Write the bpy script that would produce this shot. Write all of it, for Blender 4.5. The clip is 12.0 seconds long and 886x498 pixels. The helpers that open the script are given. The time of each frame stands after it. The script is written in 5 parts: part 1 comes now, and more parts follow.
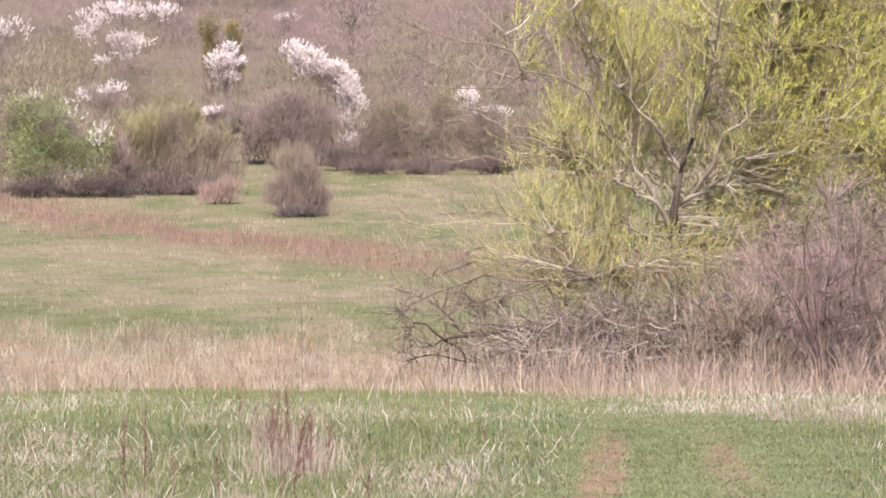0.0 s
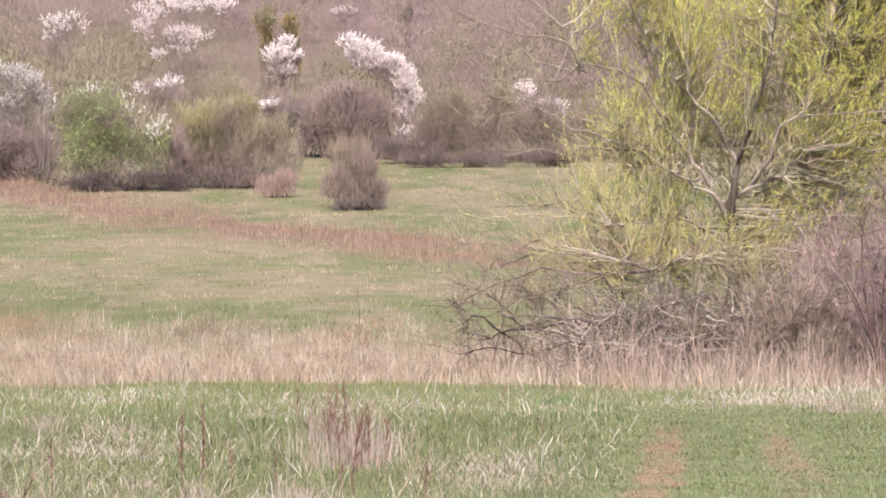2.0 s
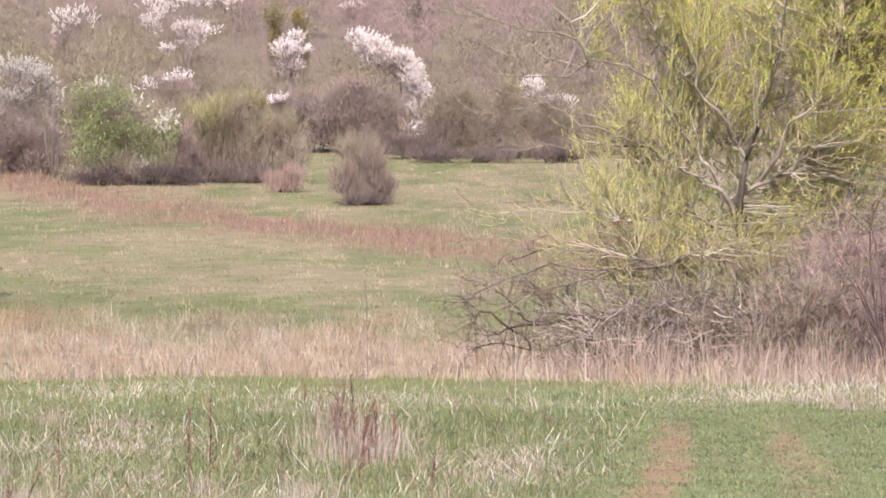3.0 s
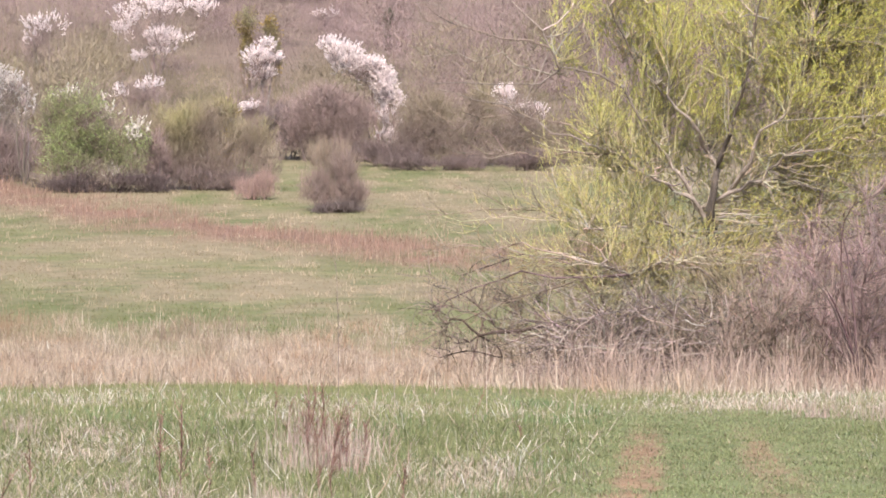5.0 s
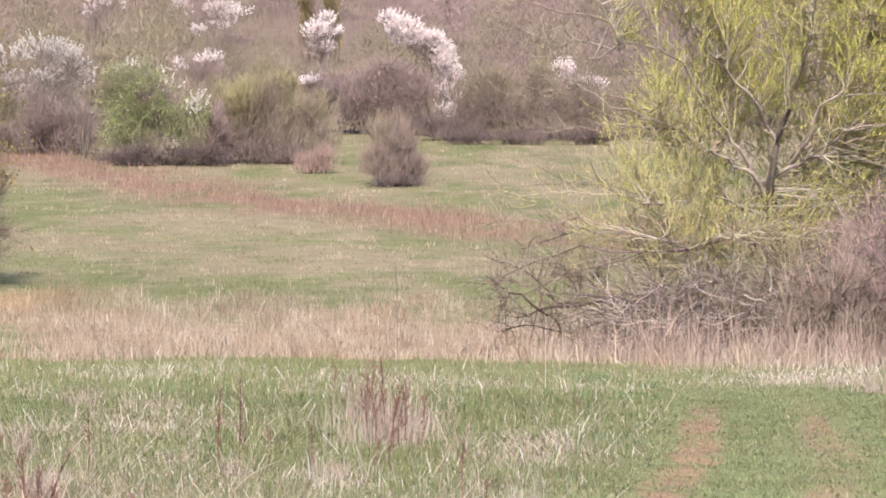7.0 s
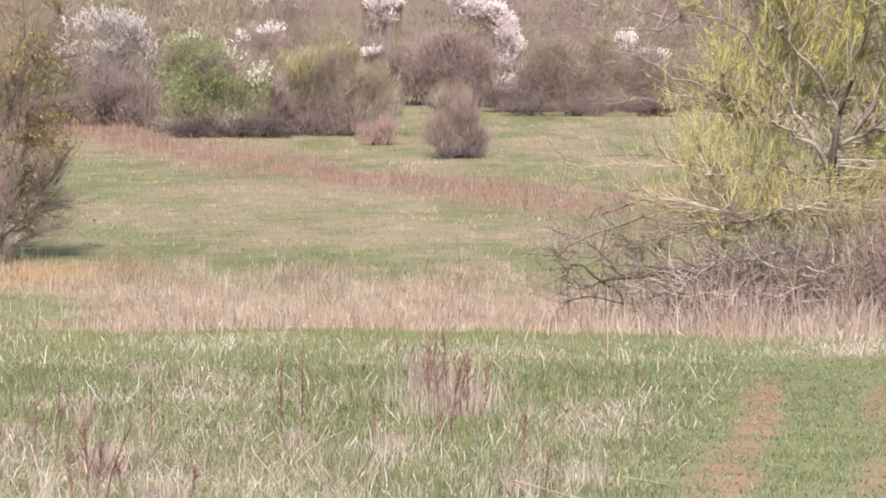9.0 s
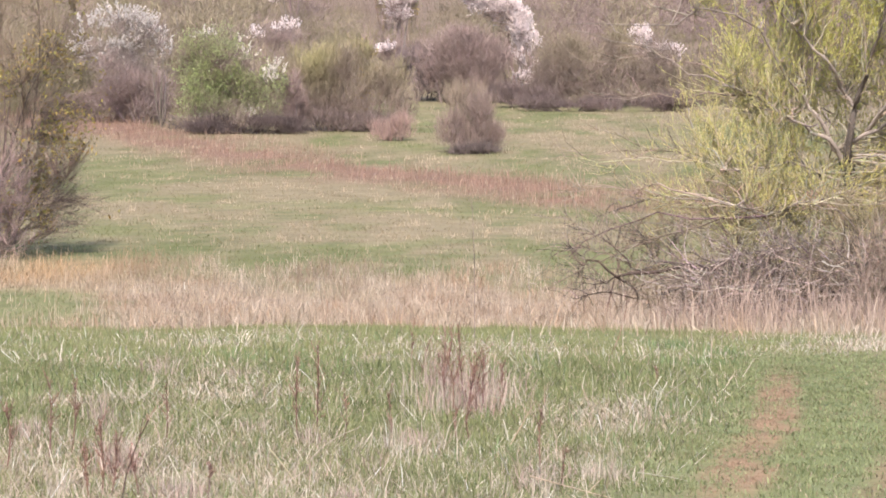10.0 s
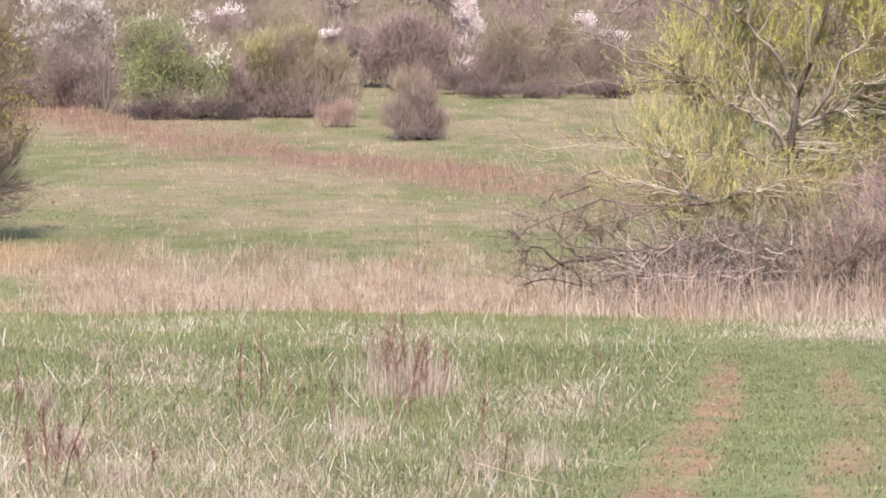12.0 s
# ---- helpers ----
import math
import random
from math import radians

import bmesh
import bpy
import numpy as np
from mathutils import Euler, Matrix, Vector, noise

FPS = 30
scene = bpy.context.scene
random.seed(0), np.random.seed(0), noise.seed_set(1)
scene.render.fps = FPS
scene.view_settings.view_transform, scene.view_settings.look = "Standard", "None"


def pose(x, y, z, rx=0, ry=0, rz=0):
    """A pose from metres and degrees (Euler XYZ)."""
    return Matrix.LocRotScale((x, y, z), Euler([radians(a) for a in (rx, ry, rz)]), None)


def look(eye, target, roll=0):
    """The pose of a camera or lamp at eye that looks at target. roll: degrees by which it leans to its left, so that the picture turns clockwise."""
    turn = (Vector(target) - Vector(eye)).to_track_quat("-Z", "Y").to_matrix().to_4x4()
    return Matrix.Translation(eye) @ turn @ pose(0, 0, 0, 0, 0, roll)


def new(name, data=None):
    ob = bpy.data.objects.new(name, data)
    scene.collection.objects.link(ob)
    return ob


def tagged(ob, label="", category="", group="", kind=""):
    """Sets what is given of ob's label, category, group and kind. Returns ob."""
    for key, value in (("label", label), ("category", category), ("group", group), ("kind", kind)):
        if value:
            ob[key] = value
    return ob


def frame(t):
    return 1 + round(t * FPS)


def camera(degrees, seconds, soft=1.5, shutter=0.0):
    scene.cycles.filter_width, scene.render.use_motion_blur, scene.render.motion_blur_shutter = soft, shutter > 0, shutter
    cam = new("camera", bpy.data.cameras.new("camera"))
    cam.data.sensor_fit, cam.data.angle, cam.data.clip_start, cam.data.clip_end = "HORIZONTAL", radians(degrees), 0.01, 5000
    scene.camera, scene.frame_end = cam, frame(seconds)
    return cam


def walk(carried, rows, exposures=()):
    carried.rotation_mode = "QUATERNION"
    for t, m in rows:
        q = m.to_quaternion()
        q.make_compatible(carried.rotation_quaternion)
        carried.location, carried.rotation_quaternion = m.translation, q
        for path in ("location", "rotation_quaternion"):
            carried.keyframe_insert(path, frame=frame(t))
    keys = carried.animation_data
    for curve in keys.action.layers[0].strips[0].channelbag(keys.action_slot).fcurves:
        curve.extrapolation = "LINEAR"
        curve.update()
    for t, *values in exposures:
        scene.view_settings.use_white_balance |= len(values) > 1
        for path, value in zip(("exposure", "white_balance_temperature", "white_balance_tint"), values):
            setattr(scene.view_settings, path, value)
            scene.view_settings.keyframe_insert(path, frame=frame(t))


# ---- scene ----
# The camera stands at one place on a tripod with a long lens and pans and tilts.
cam = camera(11.0, 12.0, soft=1.8)
EYE, TILT = 1.5, 0.274
# seconds, turn to the left, tilt up, lean, in degrees
ROWS = [
    (0.0, 0.0, 0.0, 0.0), (0.5, 0.095, 0.032, 0.023), (1.0, 0.283, -0.020, -0.083), (1.5, 0.485, -0.006, 0.055),
    (2.0, 0.713, -0.089, 0.131), (2.5, 0.838, -0.155, -0.069), (3.0, 0.812, -0.146, -0.095), (3.5, 0.631, -0.137, -0.052),
    (3.7, 0.563, -0.134, -0.060), (4.5, 0.425, -0.085, -0.140), (5.3, 0.507, -0.034, -0.200),
    (5.5, 0.565, -0.028, -0.224), (6.0, 0.757, -0.118, -0.279), (6.5, 1.001, -0.244, -0.379), (7.0, 1.190, -0.376, -0.297),
    (7.2, 1.274, -0.408, -0.290), (8.0, 1.590, -0.590, -0.290), (8.8, 1.893, -0.731, -0.290),
    (9.0, 1.962, -0.735, -0.289), (9.5, 2.118, -0.685, -0.107), (10.0, 2.150, -0.788, -0.146), (10.5, 2.164, -0.929, -0.210),
    (11.0, 2.057, -1.008, -0.242), (11.5, 1.761, -1.022, -0.328), (12.0, 1.450, -0.954, -0.295),
]
walk(cam, [(t, pose(0, 0, EYE, 90 + TILT + tilt, lean, turn)) for t, turn, tilt, lean in ROWS], [(0.0, 0.97, 6690, 17), (12.0, 0.97, 6690, 17)])

# ---- light: high spring sun behind the camera, hazy blue sky ----
SUN_EL, SUN_AZ = radians(48), radians(185)  # azimuth clockwise from +y
world = bpy.data.worlds.new("sky")
scene.world = world
world.use_nodes = True
wn = world.node_tree
sky = wn.nodes.new("ShaderNodeTexSky")
sky.sky_type, sky.sun_disc = "NISHITA", False
sky.sun_elevation, sky.sun_rotation = SUN_EL, SUN_AZ
sky.air_density, sky.dust_density = 1.0, 2.5
wn.links.new(sky.outputs[0], wn.nodes["Background"].inputs[0])
wn.nodes["Background"].inputs[1].default_value = 0.15
sun = new("sun", bpy.data.lights.new("sun", "SUN"))
sun.data.energy, sun.data.angle, sun.data.color = 3.6, radians(0.6), (1.0, 0.945, 0.91)
toward = Vector((math.sin(SUN_AZ) * math.cos(SUN_EL), math.cos(SUN_AZ) * math.cos(SUN_EL), math.sin(SUN_EL)))
sun.matrix_world = look(toward * 100, (0, 0, 0))

rng = np.random.default_rng(7)


# ---- materials ----
def material(name, rough=0.8, see_through=0.0, grain=6.0, spread=0.35, bump=0.0, spec=0.2, mottle=None):
    """A material whose colour comes from the surface's own tint, broken up at two scales."""
    m = bpy.data.materials.new(name)
    m.use_nodes = True
    nt = m.node_tree
    n, link = nt.nodes, nt.links.new
    bsdf = n["Principled BSDF"]
    tint = n.new("ShaderNodeAttribute")
    tint.attribute_name = "tint"
    coord = n.new("ShaderNodeTexCoord")
    big, small = n.new("ShaderNodeTexNoise"), n.new("ShaderNodeTexNoise")
    big.inputs["Scale"].default_value, small.inputs["Scale"].default_value = grain, grain * 9
    big.inputs["Detail"].default_value = small.inputs["Detail"].default_value = 3
    link(coord.outputs["Object"], big.inputs["Vector"])
    link(coord.outputs["Object"], small.inputs["Vector"])
    add = n.new("ShaderNodeMath")
    add.operation = "ADD"
    link(big.outputs["Fac"], add.inputs[0])
    link(small.outputs["Fac"], add.inputs[1])
    ramp = n.new("ShaderNodeMapRange")
    ramp.inputs["From Min"].default_value, ramp.inputs["From Max"].default_value = 0.6, 1.4
    ramp.inputs["To Min"].default_value, ramp.inputs["To Max"].default_value = 1 - spread, 1 + spread
    link(add.outputs[0], ramp.inputs["Value"])
    mul = n.new("ShaderNodeVectorMath")
    mul.operation = "SCALE"
    link(tint.outputs["Color"], mul.inputs[0])
    link(ramp.outputs[0], mul.inputs["Scale"])
    out = mul.outputs[0]
    if mottle:
        # thatch of last year's grass showing between the blades
        stretch, patch, cut, mixer = n.new("ShaderNodeMapping"), n.new("ShaderNodeTexNoise"), n.new("ShaderNodeMapRange"), n.new("ShaderNodeMix")
        stretch.inputs["Scale"].default_value = (1.0, 0.45, 1.0)
        link(coord.outputs["Object"], stretch.inputs["Vector"])
        link(stretch.outputs[0], patch.inputs["Vector"])
        patch.inputs["Scale"].default_value, patch.inputs["Detail"].default_value, patch.inputs["Roughness"].default_value = 1.3, 7, 0.72
        cut.inputs["From Min"].default_value, cut.inputs["From Max"].default_value = 0.48, 0.72
        cut.inputs["To Max"].default_value = 0.5
        link(patch.outputs["Fac"], cut.inputs["Value"])
        mixer.data_type = "RGBA"
        link(cut.outputs[0], mixer.inputs[0])
        link(out, mixer.inputs[6])
        mixer.inputs[7].default_value = (*mottle, 1)
        out = mixer.outputs[2]
    link(out, bsdf.inputs["Base Color"])
    bsdf.inputs["Roughness"].default_value = rough
    bsdf.inputs["Specular IOR Level"].default_value = spec
    if bump:
        b = n.new("ShaderNodeBump")
        b.inputs["Strength"].default_value, b.inputs["Distance"].default_value = bump, 0.05
        link(small.outputs["Fac"], b.inputs["Height"])
        link(b.outputs[0], bsdf.inputs["Normal"])
    if see_through:
        tr, mix = n.new("ShaderNodeBsdfTranslucent"), n.new("ShaderNodeMixShader")
        link(mul.outputs[0], tr.inputs["Color"])
        mix.inputs[0].default_value = see_through
        link(bsdf.outputs[0], mix.inputs[1])
        link(tr.outputs[0], mix.inputs[2])
        link(mix.outputs[0], n["Material Output"].inputs["Surface"])
    return m


M_GROUND = material("meadow_ground", 0.95, grain=0.9, spread=0.35, bump=0.25, spec=0.1, mottle=(0.20, 0.165, 0.105))
M_GRASS = material("grass_blade", 0.55, 0.30, grain=1.5, spread=0.25, spec=0.35)
M_STRAW = material("dry_straw", 0.7, 0.25, grain=2.0, spread=0.25, spec=0.25)
M_BARK = material("bark", 0.9, grain=5.0, spread=0.45, bump=0.5, spec=0.15)
M_TWIG = material("twig", 0.8, grain=0.8, spread=0.3, spec=0.2)
M_LEAF = material("young_leaf", 0.5, 0.42, grain=0.7, spread=0.25, spec=0.3)
M_PETAL = material("blossom", 0.6, 0.40, grain=2.0, spread=0.12, spec=0.2)

# ---- colours ----
GREEN, GREEN_PALE, STRAW = (0.212, 0.254, 0.103), (0.315, 0.335, 0.15), (0.56, 0.47, 0.345)
DRY_PINK, REED, SOIL, LITTER = (0.53, 0.415, 0.30), (0.42, 0.268, 0.20), (0.33, 0.22, 0.135), (0.225, 0.175, 0.14)
GOLD, STRAW_FAR = (0.62, 0.43, 0.24), (0.44, 0.375, 0.235)


# ---- terrain ----
PROFILE_Y = (-400, 0, 22, 42, 58, 66, 80, 96, 105, 120, 140, 160, 190, 220, 250, 300, 350, 450, 600, 900, 3000)
PROFILE_Z = (0.5, 0, 0.12, -0.02, -0.14, -0.28, -0.72, -1.1, -0.72, -0.12, 0.81, 1.7, 3.37, 5.28, 7.0, 12.9, 20, 36, 59, 75, 80)


def value_noise(x, y, seed=0):
    """Smooth noise from 0 to 1 over the plan."""
    x, y = np.asarray(x, float), np.asarray(y, float)
    xi, yi = np.floor(x), np.floor(y)
    fx, fy = x - xi, y - yi
    fx, fy = fx * fx * (3 - 2 * fx), fy * fy * (3 - 2 * fy)

    def corner(a, b):
        s = np.sin(a * 127.1 + b * 311.7 + seed * 74.7) * 43758.5453
        return s - np.floor(s)
    top = corner(xi, yi) * (1 - fx) + corner(xi + 1, yi) * fx
    low = corner(xi, yi + 1) * (1 - fx) + corner(xi + 1, yi + 1) * fx
    return top * (1 - fy) + low * fy


def fractal(x, y, seed=0):
    return (value_noise(x, y, seed) * 4 + value_noise(x * 2.1, y * 2.1, seed + 1) * 2 + value_noise(x * 4.3, y * 4.3, seed + 2)) / 7


def height(x, y):
    """The ground's height: a crest, a dip behind it, then the far slope."""
    x, y = np.asarray(x, float), np.asarray(y, float)
    s = np.clip(y / 60, 0.3, 3)
    z = np.mean([np.interp(y + o * s, PROFILE_Y, PROFILE_Z) for o in (-4, -2, 0, 2, 4)], 0)
    z = z + (fractal(x / 1.3, y / 1.3, 3) - 0.5) * 0.07 * np.clip(1.3 - y / 120, 0.2, 1)
    z = z + (fractal(x / 4.5, y / 11, 13) - 0.5) * 0.24 * np.clip((y - 46) / 10, 0, 1) * np.clip((92 - y) / 14, 0, 1)
    z = z + (fractal(x / 25, y / 25, 9) - 0.5) * 2.2 * np.clip((y - 250) / 100, 0, 3)
    return z


RUT_LEFT = ((-0.6, 8), (0.0, 16), (0.46, 21.5), (0.59, 23.3), (0.74, 27.1), (1.03, 31.3), (1.36, 38.0), (1.54, 44.0), (1.75, 52), (1.6, 70))
RUT_RIGHT = ((0.2, 8), (0.8, 16), (1.28, 21.5), (1.50, 24.2), (1.88, 29.1), (2.12, 34.6), (2.33, 39.5), (2.5, 44.0), (2.65, 52), (2.5, 70))


def rut(x, y):
    """1 in the worn wheel tracks, 0 beside them."""
    worn = 0.0
    for line, w, deep in ((RUT_LEFT, 0.145, 0.85), (RUT_RIGHT, 0.15, 0.55)):
        c = np.interp(y, [p[1] for p in line], [p[0] for p in line])
        c = c + 0.03 + (fractal(0.5 + 0 * y, y / 6, 21) - 0.5) * 0.12 + (fractal(x * 7, y / 0.7, 23) - 0.5) * 0.14
        ends = np.clip((47 - y) / 9, 0, 1) * np.clip((y - 2) / 5, 0, 1)
        edge = w * (0.45 + 0.75 * fractal(x * 2, y / 3.5, 5) + 0.3 * fractal(x * 9, y / 0.9, 6))
        worn = np.maximum(worn, np.clip(1.6 - np.abs(x - c) / edge, 0, 1) * ends * deep)
    return worn * np.clip(fractal(x * 6, y / 1.1, 31) * 2.2 - 0.3, 0.3, 1) * np.clip(fractal(x * 1.5, y / 4, 33) * 2.2 - 0.1, 0.55, 1)


def on_path(x, y):
    """1 on the mown way between and beside the tracks."""
    c = np.interp(y, [p[1] for p in RUT_LEFT], [p[0] for p in RUT_LEFT]) + 0.75
    return np.clip(2.2 - np.abs(x - c) / 0.75, 0, 1) * np.clip((56 - y) / 8, 0, 1)


BAND_X = (-60, -26.9, -20.0, -13.5, -8.4, -2.9, -0.9, 3, 12, 60)
BAND_Y = (270, 228, 209, 189, 178.5, 166, 163, 161, 160, 170)


def band(x, y):
    """1 in the strip of dead reeds that runs aslant over the far slope."""
    c = np.interp(x, BAND_X, BAND_Y) + (fractal(x / 3, y / 9, 97) - 0.5) * 16
    wide = np.interp(x, (-25, -16, -10, -2, 3), (12, 11, 7, 10, 14))
    return np.clip(1.4 - np.abs(y - c) / wide, 0, 1) * np.clip(2.6 * fractal(x / 1.6, y / 5, 93) - 0.45, 0, 1)


def dryness(x, y):
    """How much of the grass is last year's straw."""
    n, n2 = fractal(x / 1.6, y / 4.5, 11), fractal(x / 6, y / 14, 41)
    near = np.clip((n - 0.44) * 1.9 + np.clip((30 - y) / 11, 0, 0.6) * (y > 13), 0.04, 0.85) * (1 - 0.7 * on_path(x, y))
    near = near * np.clip((66 - y) / 14 + 0.3, 0.3, 1) * (1 - 0.5 * np.clip((y - 38) / 6, 0, 1))
    near = np.maximum(near, np.clip((x - 0.4) / 2.5, 0, 1) * np.clip((y - 44) / 6, 0, 1) * np.clip((n - 0.27) * 1.7, 0, 0.9))
    belt = np.clip((y - 61 - 13 * fractal(x / 2.3, 0.5 + 0 * y, 15)) / 6, 0, 1)
    belt = belt * np.clip(0.45 + 1.3 * fractal(x / 1.1, y / 5, 19), 0, 1)
    edge = 96 + 10 * n2 + 18 * fractal(x / 3.5, 0.3 + 0 * y, 17) + np.clip(-9 - x, 0, 6) * 1.5
    belt = belt * np.clip((edge + 8 - y) / 9, 0, 1)
    n3 = fractal(x / 0.9, y / 2.2, 45)
    far = 0.40 + (n2 - 0.5) * 2.6 + (n - 0.5) * 1.9 + (n3 - 0.5) * 1.2
    far = far + 0.6 * np.exp(-((y - 158 + x * 0.6) / 4.0) ** 2) * np.clip((x + 15) / 2, 0, 1) * np.clip((-4 - x) / 3, 0, 1)
    far = far + 0.7 * np.exp(-((x + 13.4) / 2.2) ** 2 - ((y - 118) / 6) ** 2) + 1.1 * np.exp(-((x + 10.6) / 1.5) ** 2 - ((y - 250) / 14) ** 2)
    far = far + 0.4 * np.clip((y - wood_edge(x) + 26) / 20, 0, 1) * (y > 190)
    base = np.where(y < 66, near, far)
    # on the left the green of the crest runs back to the golden patch
    lush = np.clip((-0.103 - x / np.maximum(y, 1)) / 0.016 + 3.0 * (fractal(x / 0.7, y / 2.5, 43) - 0.5), 0, 1) * np.clip((112 - y) / 3, 0, 1) * (y > 55)
    return np.clip(np.maximum(base, belt), 0, 1) * (1 - 0.92 * lush)


def blend(a, b, f):
    f = np.asarray(f)[..., None]
    return np.asarray(a) * (1 - f) + np.asarray(b) * f


def meadow_colour(x, y):
    g = blend(GREEN, GREEN_PALE, np.clip(fractal(x / 3, y / 7, 51) * 1.5 - 0.25 + (y > 110) * 0.1, 0, 1))
    dry = blend(blend(STRAW, STRAW_FAR, np.asarray(y) > 100), DRY_PINK, np.clip((y - 60) / 12, 0, 1) * np.clip((118 - y) / 8, 0, 1))
    dry = blend(dry, GOLD, np.exp(-((x + 14.3) / 1.7) ** 2 - ((y - 118) / 6) ** 2))
    c = blend(g, dry, dryness(x, y))
    c = blend(c, REED, band(x, y))
    return c


def wood_edge(x):
    """How far back the grass reaches before the scrub begins."""
    return np.interp(x, (-20, -14, -12.4, -10.5, -5.9, -2.5, 0.4, 6), (226, 224, 263, 260, 248, 244.5, 242, 241))


def ground_colour(x, y):
    c = meadow_colour(x, y) * (0.78 - 0.09 * (np.asarray(y) > 110))[..., None]
    c = blend(c, (0.205, 0.245, 0.105), 0.85 * np.clip(on_path(x, y), 0, 1))
    c = blend(c, SOIL, np.clip(rut(x, y) * 1.4, 0, 1))
    woods = np.clip((y - wood_edge(x) - 5 * fractal(x / 3, y / 6, 61)) / 4, 0, 1)
    return blend(c, LITTER, woods)


# ---- mesh helpers ----
def mesh_object(name, verts, tris, colours, mat, parent=None, label="", smooth=False):
    verts, tris = np.asarray(verts, np.float32).reshape(-1, 3), np.asarray(tris, np.int32).reshape(-1, 3)
    me = bpy.data.meshes.new(name)
    me.vertices.add(len(verts))
    me.vertices.foreach_set("co", verts.ravel())
    me.loops.add(tris.size)
    me.loops.foreach_set("vertex_index", tris.ravel())
    me.polygons.add(len(tris))
    me.polygons.foreach_set("loop_start", np.arange(0, tris.size, 3, dtype=np.int32))
    me.update(calc_edges=True)
    rgba = np.ones((len(verts), 4), np.float32)
    rgba[:, :3] = np.asarray(colours) * 0.6  # tints are written for full sun; this brings them to reflectance
    me.attributes.new("tint", "FLOAT_COLOR", "POINT").data.foreach_set("color", rgba.ravel())
    if smooth:
        me.shade_smooth()
    me.materials.append(mat)
    ob = new(name, me)
    ob.parent = parent
    if label:
        tagged(ob, label)
    return ob


def join(*pieces):
    """Several (verts, tris, colours) as one."""
    vs, ts, cs, k = [], [], [], 0
    for v, t, c in pieces:
        vs.append(v), ts.append(t + k), cs.append(np.broadcast_to(c, v.shape))
        k += len(v)
    return np.concatenate(vs), np.concatenate(ts), np.concatenate(cs)


def unit(a):
    return a / np.maximum(np.linalg.norm(a, axis=-1, keepdims=True), 1e-9)


def blades(x, y, tall, wide, lean, colours, r, z=None):
    """Bent, tapered grass blades standing on the ground."""
    n = len(x)
    z = height(x, y) - 0.01 if z is None else z
    a, b = r.uniform(0, 2 * np.pi, n), r.uniform(0, 2 * np.pi, n)
    side = np.stack([np.cos(a), np.sin(a), np.zeros(n)], 1) * (wide / 2)[:, None]
    bend = np.stack([np.cos(b), np.sin(b), np.zeros(n)], 1) * (lean * tall)[:, None]
    root = np.stack([x, y, z], 1)
    up = np.zeros((n, 3))
    up[:, 2] = tall
    mid, tip = root + up * 0.55 + bend * 0.35, root + up * (1 - 0.35 * np.clip(lean, 0, 1.5))[:, None] + bend
    v = np.stack([root - side, root + side, mid - side * 0.8, mid + side * 0.8, tip], 1).reshape(-1, 3)
    t = (np.array([[0, 1, 3], [0, 3, 2], [2, 3, 4]])[None] + 5 * np.arange(n)[:, None, None]).reshape(-1, 3)
    return v, t, np.repeat(colours, 5, 0)


def spears(x, y, tall, wide, colours, r):
    """Single upright pointed blades."""
    n = len(x)
    z = height(x, y) - 0.02
    a = r.normal(0, 0.7, n)
    side = np.stack([np.cos(a), np.sin(a), np.zeros(n)], 1) * (wide / 2)[:, None]
    root = np.stack([x, y, z], 1)
    tip = root + np.stack([r.normal(0, 0.25, n) * tall, r.normal(0, 0.15, n) * tall, tall], 1)
    v = np.stack([root - side, root + side, tip], 1).reshape(-1, 3)
    return v, np.arange(3 * n).reshape(-1, 3), np.repeat(colours, 3, 0)


def grow(start, way, length, segs, wobble, lift, r):
    """Polylines that wander from start; lift bends them up (or down)."""
    pts, p, d = [start], start, unit(way)
    for _ in range(segs):
        d = unit(d + r.normal(0, wobble, d.shape) + np.array([0, 0, lift]))
        p = p + d * (length / segs)[:, None]
        pts.append(p)
    return np.stack(pts, 1)


def sprout(lines, count, lo, hi, spread, r, up=0.0):
    """Where and which way new shoots leave the lines: starts, ways, and each one's parent."""
    n, s = lines.shape[0], lines.shape[1] - 1
    who = r.integers(0, n, count)
    t = r.uniform(lo, hi, count) * s
    i = np.minimum(t.astype(int), s - 1)
    a, b = lines[who, i], lines[who, i + 1]
    start = a + (b - a) * (t - i)[:, None]
    way = unit(unit(b - a) + r.normal(0, spread, (count, 3)) + np.array([0, 0, up]))
    return start, way, who


